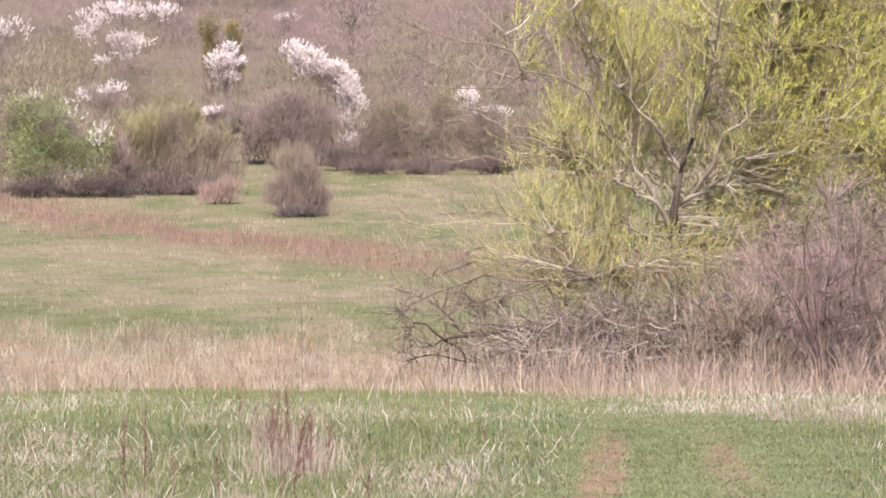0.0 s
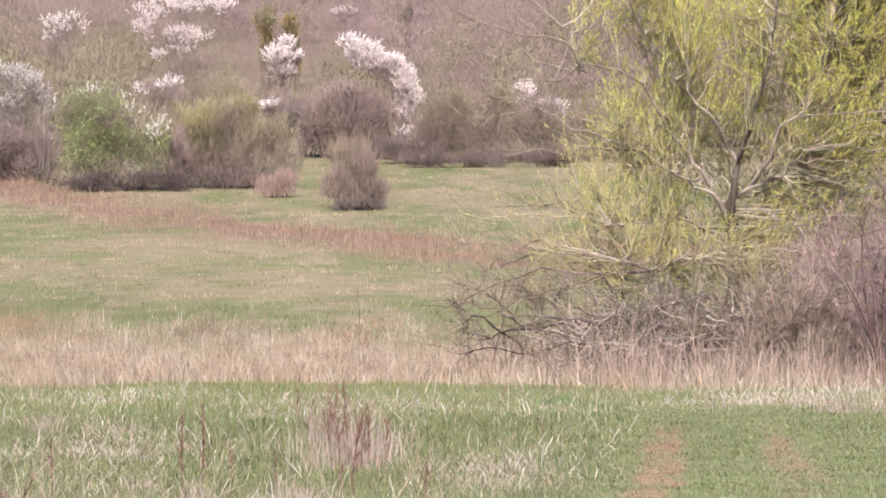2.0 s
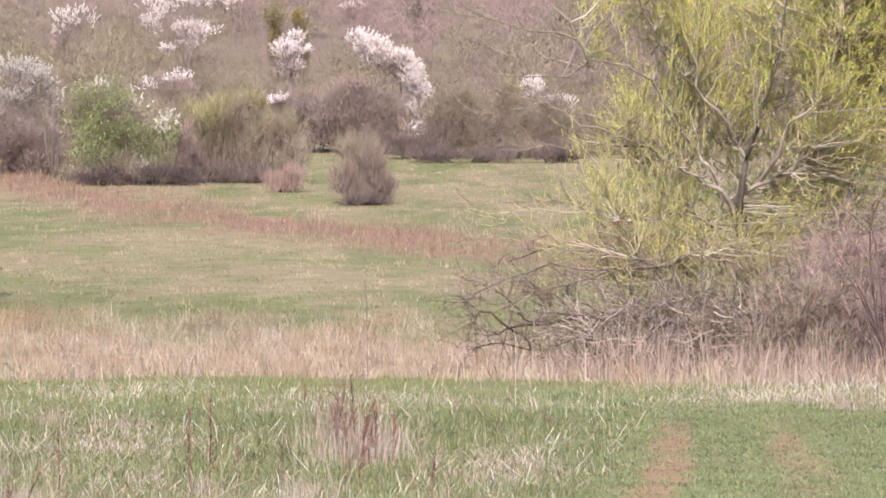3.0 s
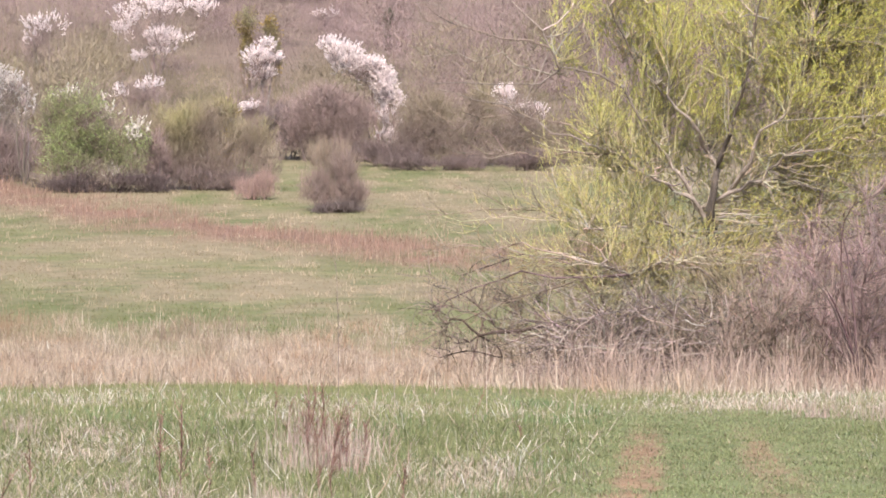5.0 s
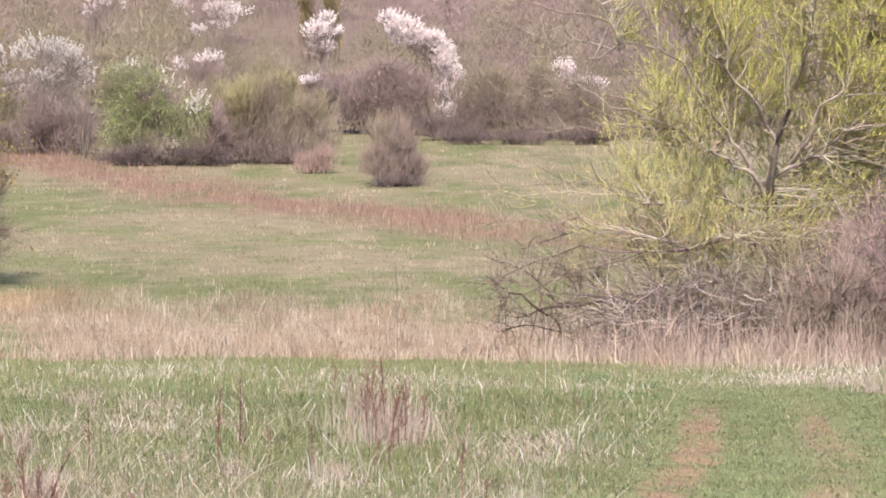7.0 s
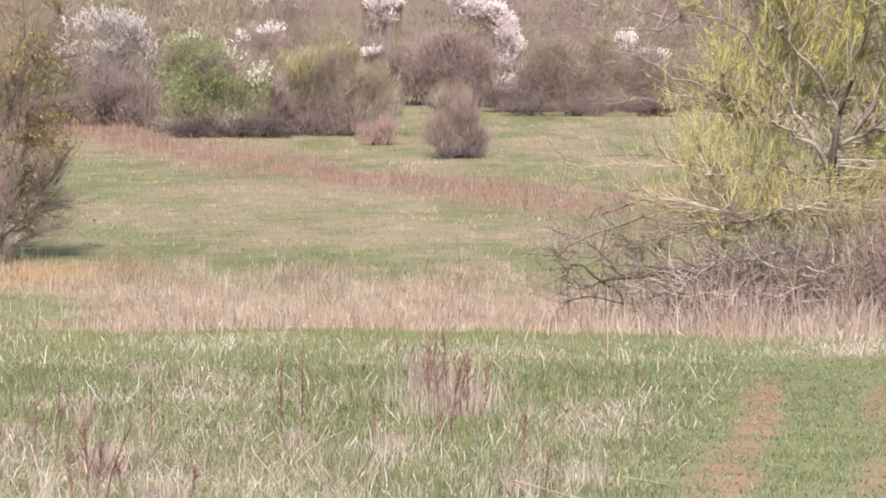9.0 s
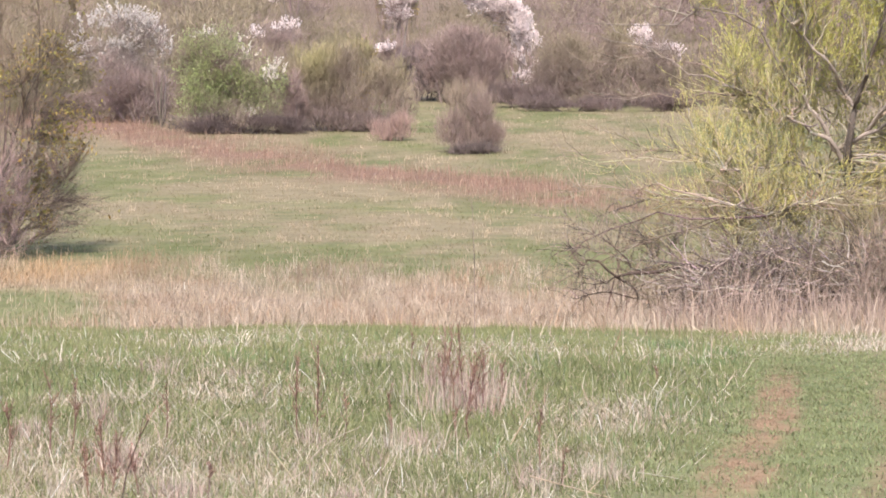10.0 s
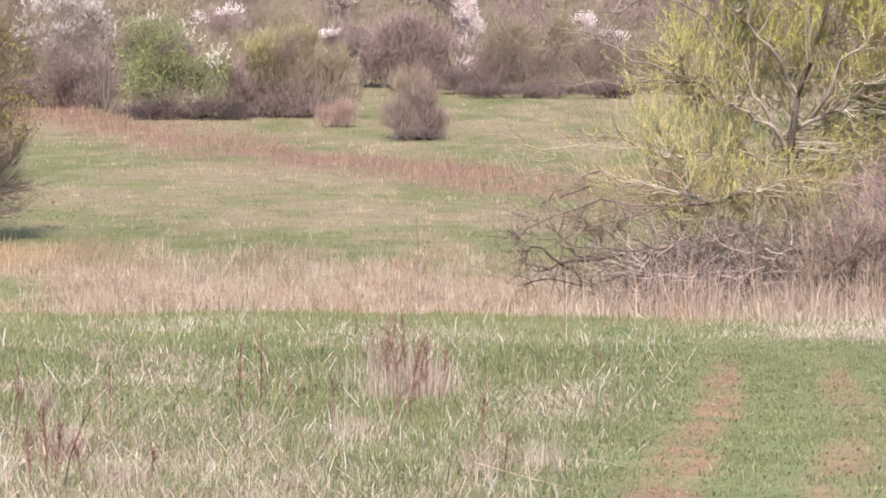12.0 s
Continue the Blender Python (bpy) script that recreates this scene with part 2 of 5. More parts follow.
def tubes(lines, r0, r1, sides, colours):
    """Tapered tubes along polylines (n, s+1, 3); the last ring closes to a point when r1 is 0."""
    n, k = lines.shape[:2]
    tan = unit(np.gradient(lines, axis=1))
    ref = np.where(np.abs(tan[..., 2:3]) > 0.9, np.array([1.0, 0, 0]), np.array([0, 0, 1.0]))
    u = unit(np.cross(tan, ref))
    w = np.cross(tan, u)
    rad = (np.asarray(r0)[:, None] * (1 - np.linspace(0, 1, k)) + np.asarray(r1)[:, None] * np.linspace(0, 1, k))[..., None, None]
    ang = np.linspace(0, 2 * np.pi, sides, endpoint=False)
    ring = u[:, :, None] * np.cos(ang)[None, None, :, None] + w[:, :, None] * np.sin(ang)[None, None, :, None]
    v = (lines[:, :, None] + ring * rad).reshape(-1, 3)
    i, j = np.meshgrid(np.arange(k - 1), np.arange(sides), indexing="ij")
    a, b = i * sides + j, i * sides + (j + 1) % sides
    quad = np.stack([a, b, b + sides, a, b + sides, a + sides], -1).reshape(-1, 3)
    t = (quad[None] + (np.arange(n) * k * sides)[:, None, None]).reshape(-1, 3)
    c = np.broadcast_to(colours, (n, 3)) if np.ndim(colours) < 2 else colours
    return v, t, np.repeat(c, k * sides, 0)


def spikes(start, end, rad, colours):
    """Thin three-sided twigs that run to a point."""
    n = len(start)
    d = unit(end - start)
    ref = np.where(np.abs(d[:, 2:3]) > 0.9, np.array([1.0, 0, 0]), np.array([0, 0, 1.0]))
    u = unit(np.cross(d, ref))
    w = np.cross(d, u)
    rad = np.broadcast_to(rad, n)[:, None]
    v = np.stack([start + u * rad, start + (-0.5 * u + 0.87 * w) * rad, start + (-0.5 * u - 0.87 * w) * rad, end], 1).reshape(-1, 3)
    t = (np.array([[0, 1, 3], [1, 2, 3], [2, 0, 3]])[None] + 4 * np.arange(n)[:, None, None]).reshape(-1, 3)
    c = np.broadcast_to(colours, (n, 3))
    return v, t, np.repeat(c, 4, 0)


def leaves(centre, way, length, wide, colours, r):
    """Small folded leaves, pointed at both ends."""
    n = len(centre)
    d = unit(way)
    s = unit(np.cross(d, r.normal(0, 1, (n, 3))))
    length, wide = np.broadcast_to(length, n)[:, None], np.broadcast_to(wide, n)[:, None]
    fold = np.cross(d, s) * wide * 0.25
    v = np.stack([centre - d * length / 2, centre + s * wide / 2 + fold, centre + d * length / 2, centre - s * wide / 2 + fold], 1).reshape(-1, 3)
    t = (np.array([[0, 1, 2], [0, 2, 3]])[None] + 4 * np.arange(n)[:, None, None]).reshape(-1, 3)
    return v, t, np.repeat(np.broadcast_to(colours, (n, 3)), 4, 0)


def vary(colour, n, r, amount=0.2, hue=0.06):
    """n colours round one colour."""
    return np.clip(np.asarray(colour) * (1 + r.normal(0, amount, (n, 1))) * (1 + r.normal(0, hue, (n, 3))), 0.01, 1.5)


def base(name, x, y, label, category, group="", sink=0.05):
    ob = new(name)
    ob.location = (x, y, float(height(x, y)) - sink)
    return tagged(ob, label, category, group)


# ---- ground ----
def build_ground():
    ys = np.concatenate([np.linspace(-400, -20, 20), np.arange(-15, 14, 3.0), np.arange(14, 48, 0.2), np.arange(48, 70, 0.4), np.arange(70, 260, 1.6), np.arange(260, 460, 5), np.arange(460, 900, 25), np.arange(950, 3000, 150)])
    xs = np.concatenate([-np.geomspace(1800, 40, 22), np.arange(-36, -9, 0.7), np.arange(-9, -2, 0.3), np.arange(-2, 0, 0.1), np.arange(0, 2.8, 0.05), np.arange(2.8, 4.5, 0.1), np.arange(4.5, 9, 0.3), np.arange(9.2, 40, 1.4), np.geomspace(42, 1800, 22)])
    gx, gy = np.meshgrid(xs, ys)
    v = np.stack([gx, gy, height(gx, gy)], -1).reshape(-1, 3)
    h, w = gx.shape
    i, j = np.meshgrid(np.arange(h - 1), np.arange(w - 1), indexing="ij")
    a = i * w + j
    t = np.stack([a, a + 1, a + w + 1, a, a + w + 1, a + w], -1).reshape(-1, 3)
    ob = mesh_object("ground", v, t, ground_colour(gx, gy).reshape(-1, 3), M_GROUND, smooth=True)
    tagged(ob, "rolling spring meadow with worn earth wheel tracks", "ground", kind="structure")


build_ground()


# ---- trees and shrubs ----
def arcs(start, end, segs, sag, r):
    """Bent lines from start to end; they leave start upwards."""
    t = np.linspace(0, 1, segs + 1)[None, :, None]
    span = np.linalg.norm(end - start, axis=1, keepdims=True)
    mid = (start + end) / 2 + np.array([0, 0, 1.0]) * span * sag + r.normal(0, 0.10, start.shape) * span
    return start[:, None] * (1 - t) ** 2 + 2 * mid[:, None] * t * (1 - t) + end[:, None] * t ** 2


def reach(lines, targets, r):
    """For each target the point of the lines to branch from: near, and rather below it."""
    pts = lines[:, 1:].reshape(-1, 3)
    d = targets[:, None] - pts[None]
    cost = np.linalg.norm(d * np.array([1, 1, 0.75]), axis=2) + np.where(d[..., 2] < 0, -d[..., 2] * 1.5, 0)
    cost = cost + r.uniform(0, 0.15, cost.shape) * cost.mean()
    return pts[np.argmin(cost, 1)]


def dome(count, wide, deep, tall, seed, r, hollow=0.45, low=0.0, crown=0.0):
    """Points in an uneven dome, more of them towards its skin; with crown set, in a whole round crown above that share of the height."""
    a, e = r.uniform(0, 2 * np.pi, count), np.arcsin(r.uniform(-1 if crown else low, 1, count))
    lump = 0.90 + 0.34 * fractal(a * 1.6 + 9, e * 2.4 + 9, seed) * (0.75 + 0.5 * value_noise(a * 4 + 5, e * 6 + 5, seed + 5))
    q = r.uniform(hollow ** 2, 1, count) ** 0.5 * lump
    half = tall * (1 - crown) / 2
    z = tall - half + np.sin(e) * q * half if crown else np.sin(e) * q * tall
    return np.stack([np.cos(a) * np.cos(e) ** 0.65 * q * wide / 2, np.sin(a) * np.cos(e) ** 0.65 * q * deep / 2, z], 1)


def shrub(name, x, y, wide, tall, seed, label, category="bush", twig=(0.25, 0.185, 0.165), stems=26, branches=330, twigs=5200, thick=1.0, foliage=0, leaf_colour=(0.2, 0.25, 0.07),
          leaf_size=0.09, clump=0.0, group="", named=5, trunk=0.0, raise_to=0.0, sink=0.05, budding=None, long=1.0, crown=0.0, tidy=0.40):
    """A many-stemmed shrub: stems, a haze of twigs, and leaves where it has them."""
    r = np.random.default_rng(seed)
    twig = np.array(twig)
    deep = min(wide, 5.0)
    root = np.stack([r.normal(0, 0.13, stems) * wide, r.normal(0, 0.1, stems) * deep, np.zeros(stems)], 1)
    if trunk:
        root = r.normal(0, trunk * 0.4, (stems, 3)) * (1, 1, 0)
    goal = dome(stems, wide * 0.92, deep, tall, seed, r, 0.6, raise_to, crown)
    stem = arcs(root, goal, 5, 0.12, r)
    goal = dome(branches, wide, deep, tall, seed, r, 0.5, raise_to or 0.06, crown)
    branch = arcs(reach(stem, goal, r), goal, 2, 0.06, r)
    s, d, _ = sprout(branch, twigs, 0.1, 1.0, tidy, r, 0.42)
    end = s + d * (r.uniform(0.07, 0.20, twigs) * long * (tall * 0.6 + 1.0))[:, None]
    end[:, 2] = np.maximum(end[:, 2], 0.05)
    stem_rad = r.uniform(0.016, 0.04, stems) * thick
    tangle = [tubes(branch, r.uniform(0.007, 0.015, branches) * thick, np.full(branches, 0.003), 3, vary(twig, branches, r)),
              spikes(s, end, r.uniform(0.004, 0.009, twigs) * thick, vary(twig * 1.1, twigs, r, 0.34))]
    if budding is not None:
        top_hue = np.clip((end[:, 2] / tall - 0.3) * 1.6, 0, 1) * (0.3 + 0.7 * fractal(end[:, 0] + 40, end[:, 2] + 40, seed))
        tangle[1] = (tangle[1][0], tangle[1][1], blend(tangle[1][2], budding, np.repeat(top_hue, 4)))
    top = base(name, x, y, label, category, group, sink)
    if trunk:
        bole = arcs(np.zeros((1, 3)), np.array([[0.02 * tall, 0, tall * 0.26]]), 4, 0, r)
        mesh_object("trunk", *tubes(bole, np.array([trunk]), np.array([trunk * 0.8]), 8, twig * 0.6), M_BARK, top, smooth=True)
    for k in range(min(named, stems)):
        mesh_object("stem", *tubes(stem[k:k + 1], stem_rad[k:k + 1] * 1.4, np.array([0.008]), 5, vary(twig * 0.8, 1, r)), M_BARK, top, smooth=True)
    tagged(mesh_object("twig_tangle", *join(tubes(stem[named:], stem_rad[named:], np.full(stems - named, 0.006), 4, vary(twig * 0.85, stems - named, r)), *tangle), M_TWIG, top), kind="stuff")
    if foliage:
        i = r.integers(0, twigs, foliage * 3)
        f = r.uniform(0, 1.1, (len(i), 1))
        c = s[i] * (1 - f) + end[i] * f
        patch = fractal(c[:, 0] * 0.9 + 50, c[:, 2] * 0.9 + 50, seed + 3) + 0.25 * value_noise(c[:, 0] * 3 + 50, c[:, 2] * 3 + 50, seed)
        c = c[np.argsort(-clump * patch + r.uniform(0, 1, len(c)))[:foliage]]
        n = len(c)
        tagged(mesh_object("foliage", *leaves(c, r.normal(0, 1, (n, 3)) + (0, 0, 0.6), r.uniform(0.6, 1.4, n) * leaf_size, r.uniform(0.3, 0.6, n) * leaf_size, vary(leaf_colour, n, r, 0.25, 0.09), r), M_LEAF, top), kind="stuff")
    return top


MAUVE = (0.31, 0.235, 0.21)


# ---- willows ----
LIMB_ENDS = ((-3.2, 5.2), (0.6, 9.4), (3.6, 6.6), (-1.4, 7.4), (1.9, 8.6), (-0.4, 8.8), (4.5, 4.9), (0.8, 6.9), (2.7, 7.6))
# the main limbs of the broad willow, from a low head: sideways and up at four bends, thickness, paleness
MAIN_LIMBS = ((((0.19, 3.29), (-0.06, 3.73), (-0.55, 3.95), (-0.98, 4.22)), 0.055, 1.5), (((-0.98, 4.22), (-1.31, 4.49), (-1.80, 4.74), (-2.29, 4.82)), 0.026, 1.3),
              (((0.16, 3.40), (-0.22, 4.06), (-0.55, 4.44), (-0.93, 4.93)), 0.050, 1.7), (((-0.93, 4.93), (-1.42, 5.85), (-2.01, 6.18), (-2.67, 6.26)), 0.030, 0.9),
              (((0.21, 3.40), (0.26, 4.00), (0.34, 4.54), (0.52, 4.98)), 0.085, 0.55), (((0.52, 4.98), (0.87, 6.07), (1.00, 6.94), (1.14, 8.13)), 0.036, 0.9),
              (((0.33, 4.44), (0.10, 4.76), (-0.11, 5.14), (-0.66, 5.74)), 0.045, 1.4), (((-0.66, 5.74), (-1.20, 6.39), (-1.74, 7.26), (-1.96, 8.13)), 0.020, 1.1),
              (((0.27, 3.73), (0.70, 3.95), (1.19, 4.22), (1.57, 4.60)), 0.048, 1.3), (((0.59, 3.95), (0.92, 4.44), (1.03, 4.98), (1.41, 5.25)), 0.050, 1.6),
              (((1.41, 5.25), (1.84, 6.07), (2.17, 6.94), (2.28, 7.92)), 0.034, 0.9), (((0.05, 3.02), (-0.87, 3.35), (-1.42, 3.26), (-2.12, 3.22)), 0.024, 1.3),
              (((0.05, 2.75), (-0.66, 2.59), (-1.42, 2.37), (-2.29, 2.59)), 0.020, 1.1),
              (((-2.67, 6.26), (-3.05, 5.98), (-3.48, 5.96), (-5.11, 5.96)), 0.020, 0.8), (((-2.67, 6.26), (-2.88, 6.61), (-3.05, 7.05), (-3.70, 7.64)), 0.024, 1.4),
              (((-2.88, 6.61), (-3.27, 5.52), (-4.03, 5.58), (-5.06, 5.85)), 0.018, 1.0))


def willow(x, y, seed, lobes, limbs, boughs, shoots, leafy, label, leaf_colour, offset=0.0, spread=1.0, bends=()):
    """lobes: (share, centre x, centre z, half width, half height, leafiness) of the crown, in metres from the foot."""
    r = np.random.default_rng(seed)
    top = base("willow_tree", x, y, label, "tree")
    bark = np.array((0.34, 0.29, 0.245))
    share = np.array([l[0] for l in lobes])

    def crown_points(n, inner):
        k = r.choice(len(lobes), n, p=share / share.sum())
        l = np.array(lobes)[k]
        v = unit(r.normal(0, 1, (n, 3))) * (r.uniform(inner, 1, n) ** 0.5)[:, None]
        p = np.stack([l[:, 1] + v[:, 0] * l[:, 3], v[:, 1] * np.minimum(l[:, 3], 2.2), l[:, 2] + v[:, 2] * l[:, 4]], 1)
        p[:, 2] = np.maximum(p[:, 2], 0.5)
        return p, l[:, 5]

    fork = np.array([0.19, 0.0, 3.4]) if bends else np.array([0.35, 0.0, 4.2])
    trunk = arcs(np.zeros((1, 3)), fork[None], 5, 0.0, r)
    mesh_object("trunk", *tubes(trunk, np.array([0.24]), np.array([0.13]), 10, bark * 0.5), M_BARK, top, smooth=True)
    goal = np.array([(gx * spread, r.uniform(-1.4, 1.4), gz) for gx, gz in LIMB_ENDS[:limbs]])
    t = r.uniform(0.35, 1.0, (limbs, 1))
    limb = arcs(fork * t, goal, 8, 0.16, r)
    limb[:, 1:-1] += r.normal(0, 0.09, limb[:, 1:-1].shape)
    girth, pale = r.uniform(0.025, 0.045, limbs), r.uniform(0.7, 1.15, limbs)
    if bends:
        at = np.linspace(0, 3, 9)
        deep = np.cumsum(r.normal(-0.14, 0.10, (len(bends), 9)), 1) - 0.3
        limb = np.array([[(np.interp(u, range(4), [q[0] for q in p]), d, np.interp(u, range(4), [q[1] for q in p])) for u, d in zip(at, row)] for (p, _, _), row in zip(bends, deep)])
        limb[:, 1:-1] += r.normal(0, 0.025, limb[:, 1:-1].shape)
        girth, pale, limbs = np.array([q[1] for q in bends]), np.array([q[2] for q in bends]), len(bends)
    limb_parts = []
    for k in range(limbs):
        limb_parts.append(mesh_object("limb", *tubes(limb[k:k + 1], girth[k:k + 1], girth[k:k + 1] * (0.45 if bends else 0.25), 7, bark * pale[k]), M_BARK, top, smooth=True))
    goal, _ = crown_points(boughs, 0.1)
    bough = arcs(reach(limb, goal, r), goal, 5, 0.08, r)
    bough[:, 1:-1] += r.normal(0, 0.06, bough[:, 1:-1].shape)
    named = 60
    pale = vary((0.52, 0.46, 0.36), boughs, r, 0.2)
    rad = r.uniform(0.007, 0.017, boughs)
    def heart(p):
        """1 in the open middle of the crown, where the limbs show."""
        return (p[:, 1] < 0.5) * np.exp(-((p[:, 0] - 0.1) / 1.45) ** 2 - ((p[:, 2] - 4.2) / 1.15) ** 2) * (1.0 if bends else 0.0)

    def bearer(start):
        return limb_parts[int(np.argmin(np.linalg.norm(limb - start, axis=2).min(1)))]

    for k in range(named):
        mesh_object("bough", *tubes(bough[k:k + 1], rad[k:k + 1], np.array([0.008]), 5, pale[k:k + 1]), M_BARK, bearer(bough[k, 0]), smooth=True)
    # long bare boughs that reach out of the leaves on the open side
    nb = 11 if bends else 4
    out = np.stack([r.uniform(-5.6, -4.3, nb), r.uniform(-1, 1, nb), np.linspace(0.9 if bends else 6.0, 7.2, nb)], 1) + (offset, 0, 0)
    bare = arcs(reach(limb, out + (2.4, 0, -0.2), r), out, 7, 0.05, r)
    bare[:, 1:-1] += r.normal(0, 0.07, bare[:, 1:-1].shape)
    s, d, _ = sprout(bare, 260, 0.30, 1.0, 0.6, r, 0.35)
    fork = grow(s, d, r.uniform(0.3, 1.0, 260), 4, 0.25, 0.05, r)
    for k in range(nb):
        mesh_object("bough", *tubes(bare[k:k + 1], np.array([0.022]), np.array([0.006]), 5, vary((0.36, 0.30, 0.24), 1, r, 0.25)), M_BARK, bearer(bare[k, 0]), smooth=True)
    tagged(mesh_object("side_twig", *tubes(fork, np.full(260, 0.008), np.full(260, 0.002), 3, vary((0.36, 0.30, 0.23), 260, r, 0.25)), M_TWIG, top), kind="stuff")
    rest = tubes(bough[named:], rad[named:], np.full(boughs - named, 0.006), 4, pale[named:])
    # upright shoots, as on cut-back willows
    s, d, who = sprout(bough, shoots, 0.2, 1.0, 0.7, r, 0.6)
    shoot = grow(s, d, r.uniform(0.4, 1.15, shoots), 2, 0.12, 0.24, r)
    shoot = shoot[r.uniform(0, 1, shoots) > 1.3 * heart(shoot[:, 1])]
    shoots = len(shoot)
    shoot_part = tubes(shoot, r.uniform(0.005, 0.011, shoots), np.full(shoots, 0.002), 3, vary((0.52, 0.47, 0.28), shoots, r, 0.2))
    nt = shoots * 2
    s, d, _ = sprout(shoot, nt, 0.1, 1.0, 0.42, r, 0.35)
    end = s + d * r.uniform(0.10, 0.38, (nt, 1))
    tagged(mesh_object("twig_tangle", *join(rest, shoot_part, spikes(s, end, r.uniform(0.004, 0.007, nt), vary((0.62, 0.60, 0.23), nt, r, 0.15))), M_TWIG, top), kind="stuff")
    nl = nt * leafy
    who = r.integers(0, nt, nl)
    f = r.uniform(0.0, 1.1, (nl, 1))
    c = s[who] * (1 - f) + end[who] * f + r.normal(0, 0.012, (nl, 3))
    full = np.max([l[5] * np.exp(-0.55 * ((c[:, 0] - l[1]) / l[3]) ** 2 - 0.55 * ((c[:, 2] - l[2]) / l[4]) ** 2) for l in lobes], 0)
    patch = fractal(c[:, 0] * 0.8 + 60, c[:, 2] * 0.8 + 60, seed)
    keep = r.uniform(0, 1, nl) < np.clip(full * 1.15 - 0.15, 0, 1) * (1 - 0.97 * heart(c)) * np.clip(0.85 + (patch - 0.45) * 1.3, 0.45, 1.0)
    c, who = c[keep], who[keep]
    high = np.clip(c[:, 2] / 8, 0, 1)
    col = vary(leaf_colour, len(c), r, 0.18, 0.06) * blend((0.98, 0.86, 1.08), (1.0, 1.0, 1.0), np.clip(high * 2.0 - 0.35, 0, 1))
    dull = np.clip((0.6 - c[:, 0]) / 3.0, 0, 1) * np.clip((7.5 - c[:, 2]) / 3.0, 0, 1) * (1.0 if bends else 0.0)
    col = blend(col, vary((0.60, 0.555, 0.255), len(c), r, 0.15, 0.05), dull * 0.85)
    way = unit(d[who] + r.normal(0, 0.6, (len(c), 3)) + (0, 0, 0.7))
    tagged(mesh_object("foliage", *leaves(c, way, r.uniform(0.034, 0.066, len(c)), r.uniform(0.010, 0.018, len(c)), col, r), M_LEAF, top), kind="stuff")
    return top


willow(4.2, 88.5, 3, ((9.0, 0.7, 6.3, 3.5, 3.8, 1.3), (2.2, -0.9, 4.0, 2.4, 1.8, 0.8), (1.0, -2.2, 3.1, 2.1, 1.1, 0.42), (1.6, 3.5, 5.2, 2.2, 1.9, 1.2), (2.2, 3.2, 7.4, 2.2, 1.9, 1.4), (1.3, 1.6, 3.2, 2.4, 1.8, 0.6), (0.6, -1.8, 1.9, 2.2, 0.9, 0.2)),
       9, 760, 9600, 16, "broad multi-stemmed willow with fresh yellow-green leaves at the meadow edge", (0.86, 0.85, 0.24), bends=MAIN_LIMBS)
willow(10.0, 88.6, 4, ((3.0, 0.0, 7.2, 3.6, 4.2, 1.3), (1.3, -0.8, 4.8, 2.6, 2.0, 1.0)),
       9, 340, 4600, 17, "tall willow in bright yellow-green young leaf behind bare shrubs", (0.94, 0.92, 0.25), 1.5, 0.85)


def brush_pile():
    r = np.random.default_rng(77)
    n = 420
    x = r.uniform(-1.9, 2.1, n)
    start = np.stack([x, r.uniform(-1.3, 1.3, n), r.uniform(0, 1.0, n) * (1.75 - 0.2 * np.abs(x))], 1)
    way = r.normal(0, 1, (n, 3)) * (1, 0.5, 0.45) + (0, 0, 0.15)
    line = grow(start, way, r.uniform(0.5, 2.0, n), 6, 0.2, -0.03, r)
    line[..., 2] = np.maximum(line[..., 2], 0.03)
    ob = base("brush_pile", 3.2, 86.3, "tangled heap of dead grey branches under a willow", "brushwood")
    rad = r.uniform(0.005, 0.017, n)
    col = np.where(r.uniform(0, 1, (n, 1)) < 0.48, vary((0.66, 0.57, 0.50), n, r, 0.2), vary((0.18, 0.14, 0.125), n, r, 0.3))
    for k in range(40):
        mesh_object("branch", *tubes(line[k:k + 1], rad[k:k + 1] * 1.4, np.array([0.006]), 5, col[k:k + 1]), M_BARK, ob, smooth=True)
    s, d, _ = sprout(line, 9000, 0.1, 1.0, 0.8, r, 0.1)
    tagged(mesh_object("twig_tangle", *join(tubes(line[40:], rad[40:], np.full(n - 40, 0.004), 4, col[40:]), spikes(s, s + d * r.uniform(0.15, 0.6, (9000, 1)), 0.005, np.where(r.uniform(0, 1, (9000, 1)) < 0.35, vary((0.56, 0.48, 0.42), 9000, r, 0.2), vary((0.20, 0.155, 0.135), 9000, r, 0.3)))), M_TWIG, ob), kind="stuff")


brush_pile()


